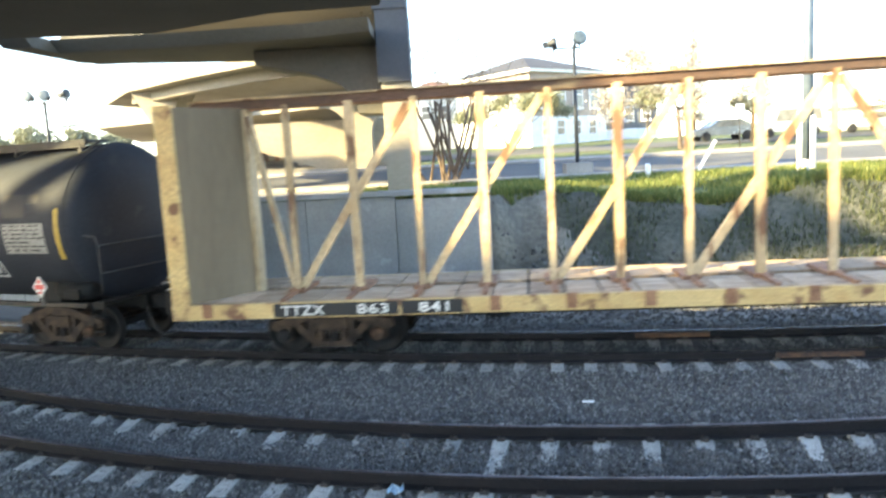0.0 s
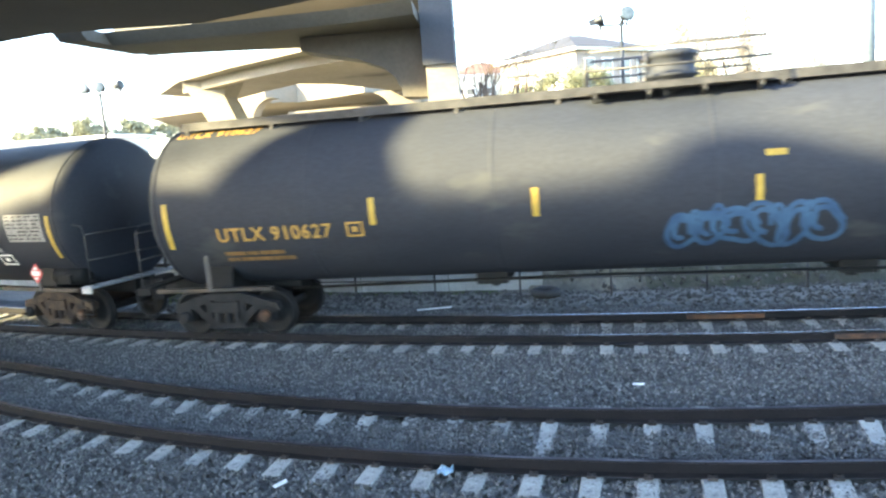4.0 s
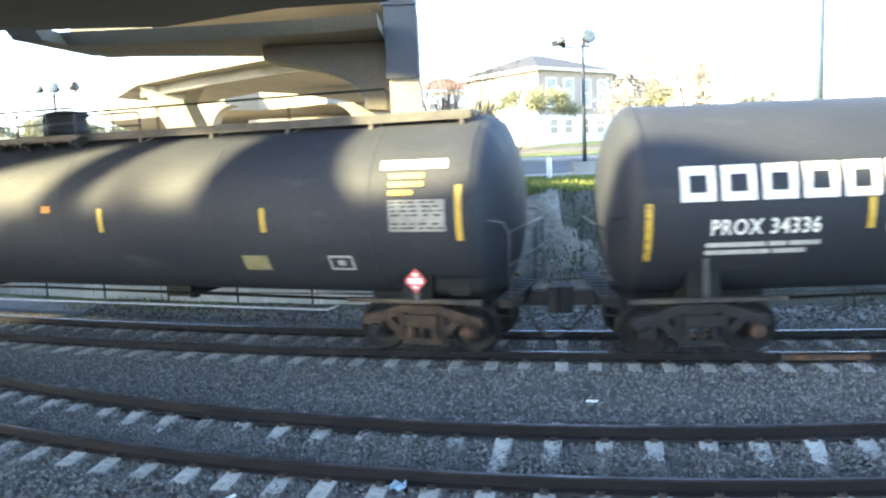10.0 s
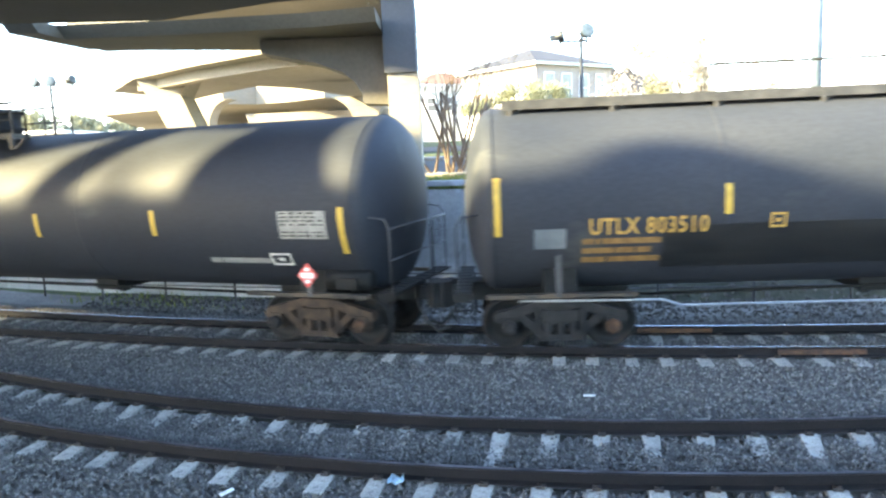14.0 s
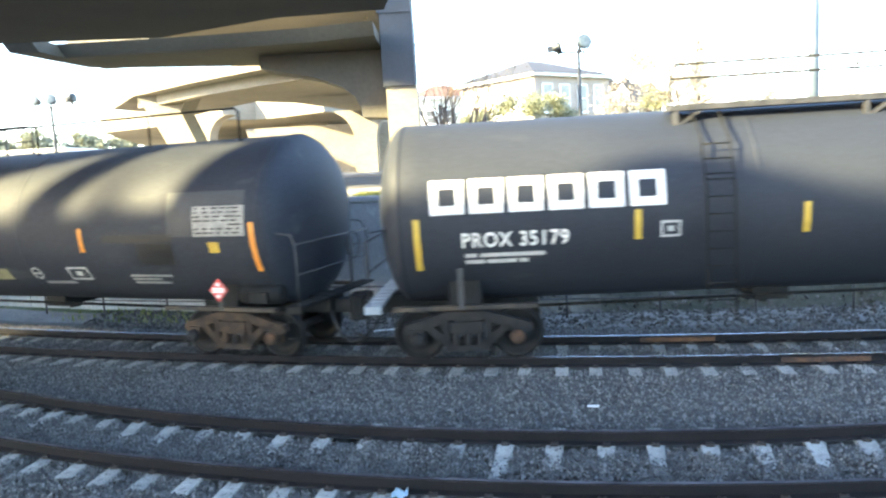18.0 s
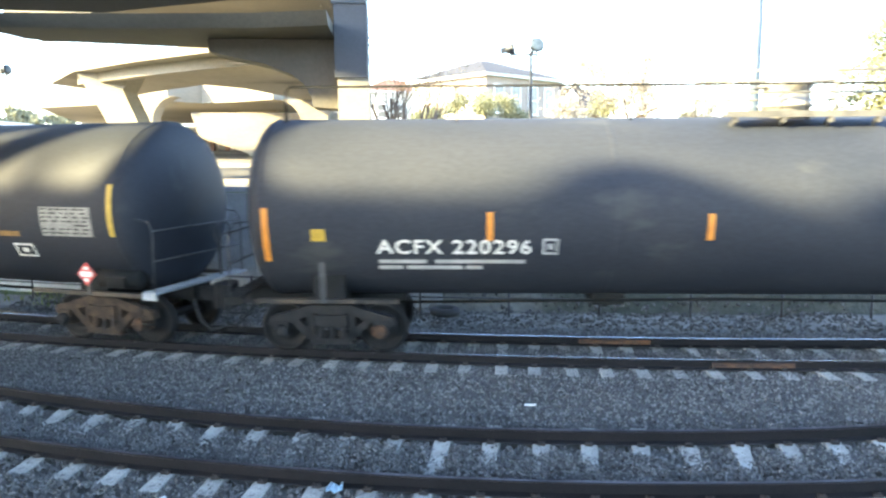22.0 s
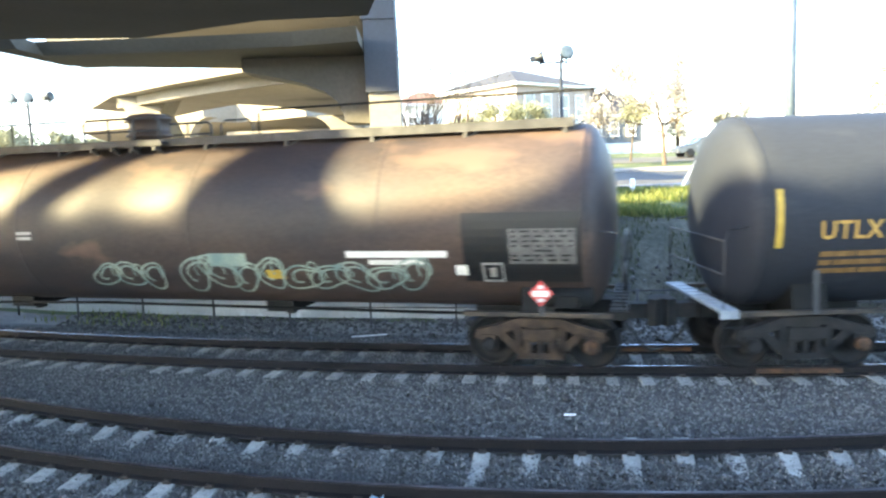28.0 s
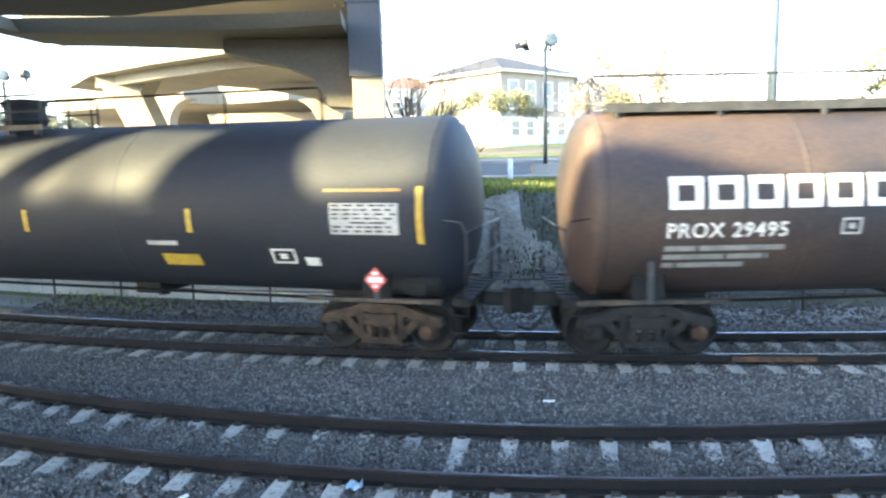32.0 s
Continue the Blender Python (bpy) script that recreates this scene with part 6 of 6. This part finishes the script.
house("house", "two-storey pale stucco house with a dark hip roof", (7.3, 57, 4.1), 38, 9.0, 9.0, 5.75, 2.3, M_TAUPE, M_WTRIM, M_ROOF, 1.7,
      [("front", x, up, 0.95, 2.1) for x in (1.4, 3.4, 5.5, 7.5)] + [("front", x, 1.4, 0.8, 1.1) for x in (1.6, 3.3, 5.3, 7.2)] + [("left", x, up, 0.9, 2.1) for x in (1.6, 4.3, 7.0)] + [("left", x, 1.4, 0.8, 1.1) for x in (1.6, 4.3, 7.0)])
shingled = house("house", "dark shingled house with a steep gable behind the trees", (15.6, 70, 4.0), 12, 6.0, 6.0, 4.0, 1.4, M_DARKHOUSE, M_WTRIM, M_ROOF, 2.2,
      [("front", x, 2.8, 0.8, 1.2) for x in (1.2, 3.0, 4.8)], gable=True)
bm = bmesh.new()
quad_box(bm, 1.3, 2.7, 0.2, 2.4, 4.3, 5.3)
v = [bm.verts.new(p) for p in ((1.3, 0.2, 5.3), (2.7, 0.2, 5.3), (2.0, 0.2, 6.15))]
bm.faces.new(v)
dormer = part("dormer", bm, M_WTRIM, shingled, "white gabled dormer")
bm = bmesh.new()
for sx in (-1, 1):
    bar(bm, (2.0 + sx * 0.9, 1.2, 5.16), (2.0, 1.2, 6.25), 0.1, 2.3)
part("dormer_roof", bm, M_ROOF, dormer)
bm = bmesh.new()
quad_box(bm, 1.68, 2.32, 0.15, 0.19, 4.5, 5.35)
part("pane", bm, M_GLASS, dormer)
house("house", "low white house with a pale gable roof", (30.5, 55, 2.4), -8, 12, 8, 3.3, 0.8, M_WTRIM, M_STUCCO, M_STUCCO2, 1.5,
      [("front", x, 1.9, 0.9, 1.0) for x in (1.5, 4.0, 7.0, 9.6)], gable=True)
house("house", "far brown-roofed house seen past the trees", (-2.5, 74, 4.8), 20, 8, 8, 5.2, 1.0, M_STUCCO, M_STUCCO, M_ROOFRED, 1.6,
      [("front", x, 3.4, 0.9, 1.3) for x in (1.4, 3.6, 6.0)])
arc = thing("arcade_building", "long pale building with a row of tall openings under the viaduct", "building", (-19, 66, 2.6), 0)
bm = bmesh.new()
quad_box(bm, 0, 15, 0.6, 6, -0.4, 3.2)
part("wall", bm, M_TAUPE, arc)
bm = bmesh.new()
quad_box(bm, -0.3, 15.3, -0.6, 6.2, 3.2, 3.7)
part("roof", bm, M_STUCCO2, arc)
for i in range(12):
    bm = bmesh.new()
    quad_box(bm, 0.2 + i * 1.28, 0.55 + i * 1.28, -0.3, 0.1, -0.4, 3.2)
    part("column", bm, M_ROOFRED, arc, "brown square column")
    bm = bmesh.new()
    quad_box(bm, 0.75 + i * 1.28, 1.3 + i * 1.28, 0.57, 0.63, 0.2, 2.2)
    part("window", bm, M_GLASS, arc)
sta = thing("low_building", "low pale flat-roofed building far along the line", "building", (-60, 72, 4.2), 0)
bm = bmesh.new()
quad_box(bm, 0, 22, 0, 8, -0.5, 2.6)
part("wall", bm, M_STUCCO, sta)
bm = bmesh.new()
quad_box(bm, -0.4, 22.4, -0.4, 8.4, 2.6, 2.9)
part("roof", bm, M_WTRIM, sta)


# ---- parked cars ----
def parked_car(at, rz, paint, van, label):
    c = thing("parked_car", label, "car", at, rz, group="parked cars")
    L, H = (4.9, 1.95) if van else (4.5, 1.42)
    prof = [(0, 0.35), (0.02, 0.75), (0.9, 0.95), (1.35, H), (L - 0.3, H), (L, 1.0), (L, 0.35)] if van else [(0, 0.35), (0.03, 0.7), (1.1, 0.9), (1.75, H), (3.3, H), (4.1, 0.95), (L, 0.85), (L, 0.35)]
    bm = bmesh.new()
    prism(bm, prof, -0.85, 0.85, lambda a, b, d: (a - L / 2, d, b))
    bmesh.ops.bevel(bm, geom=bm.edges[:], offset=0.06, segments=2, affect="EDGES")
    part("body", bm, paint, c)
    bm = bmesh.new()
    g = [(1.2, 1.0), (1.5, H - 0.1), (L - 0.5, H - 0.1), (L - 0.35, 1.05)] if van else [(1.45, 0.92), (1.85, H - 0.08), (3.2, H - 0.08), (3.75, 0.95)]
    prism(bm, g, -0.87, -0.853, lambda a, b, d: (a - L / 2, d, b))
    part("side_window", bm, M_GLASS, c)
    for x in (0.8, L - 0.85):
        for y in (-0.78, 0.78):
            bm = bmesh.new()
            lathe(bm, [(y - 0.1, 0.2), (y - 0.1, 0.31), (y + 0.1, 0.31), (y + 0.1, 0.2)], "y", 16, (x - L / 2, 0, 0.31))
            part("wheel", bm, M_TYRE, c)


parked_car(on(19.5, 50), 4, M_CARS, False, "silver saloon car parked along the street")
parked_car(on(24.2, 50.5), 4, M_CARW, True, "white van parked along the street")
parked_car(on(29.6, 50.5), 6, M_CARW, False, "white saloon car parked along the street")

# ---- litter on the ballast ----
lit = thing("paper_scrap", "crumpled pale blue paper scrap beside the rail", "litter", (-0.71, 7.73, -0.16))
bm = bmesh.new()
vs = [[bm.verts.new((0.045 * i - 0.09, 0.05 * j - 0.1, 0.03 * math.sin(i * 2.1 + j * 1.3) + 0.03)) for j in range(5)] for i in range(5)]
for a, b in zip(vs, vs[1:]):
    for k in range(4):
        bm.faces.new((a[k], a[k + 1], b[k + 1], b[k]))
bmesh.ops.solidify(bm, geom=bm.faces[:], thickness=0.004)
part("sheet", bm, M_PAPER, lit)
for x, y, l, rz in ((2.0, 10.27, 0.17, -25), (-1.42, 15.96, 0.8, 3), (-2.6, 7.6, 0.16, 40)):
    s = thing("litter_stick", "white splinter of wood lying on the ballast", "litter", (x, y, -0.15), rz)
    bm = bmesh.new()
    bar(bm, (-l / 2, 0, 0), (l / 2, 0.01, 0.015), 0.05, 0.02)
    part("splinter", bm, M_WTRIM, s)

# a worn tyre dumped behind the track
old = thing("old_tyre", "worn black car tyre lying behind the track", "tyre", (1.18, 16.78, -0.2))
bm = bmesh.new()
pts = [(0.27 * math.cos(2 * math.pi * k / 24), 0.27 * math.sin(2 * math.pi * k / 24), 0.1) for k in range(25)]
tube(bm, pts, 0.095, 10, False)
part("tread", bm, M_TYRE, old)


# ---- motion ----
def car_pose(mid, tx, t):
    """A car whose two truck centres lie on the track."""
    s = mid + ahead(t)
    ax, ay, _ = on_line(XC, YC, SC, s - tx)
    bx, by, _ = on_line(XC, YC, SC, s + tx)
    return pose((ax + bx) / 2, (ay + by) / 2, 0, 0, 0, math.degrees(math.atan2(by - ay, bx - ax)))


def motions():
    for car, mid, tx in CARS:
        walk(car, [(k * 0.5, car_pose(mid, tx, k * 0.5)) for k in range(65)])
    times = [4 * k / 30 for k in range(241)]
    for axle, x in RIGS:
        walk(axle, [(t, pose(x, 0, WHEEL_R, 0, math.degrees((ahead(t) - ahead(0)) / WHEEL_R), 0)) for t in times])


motions()
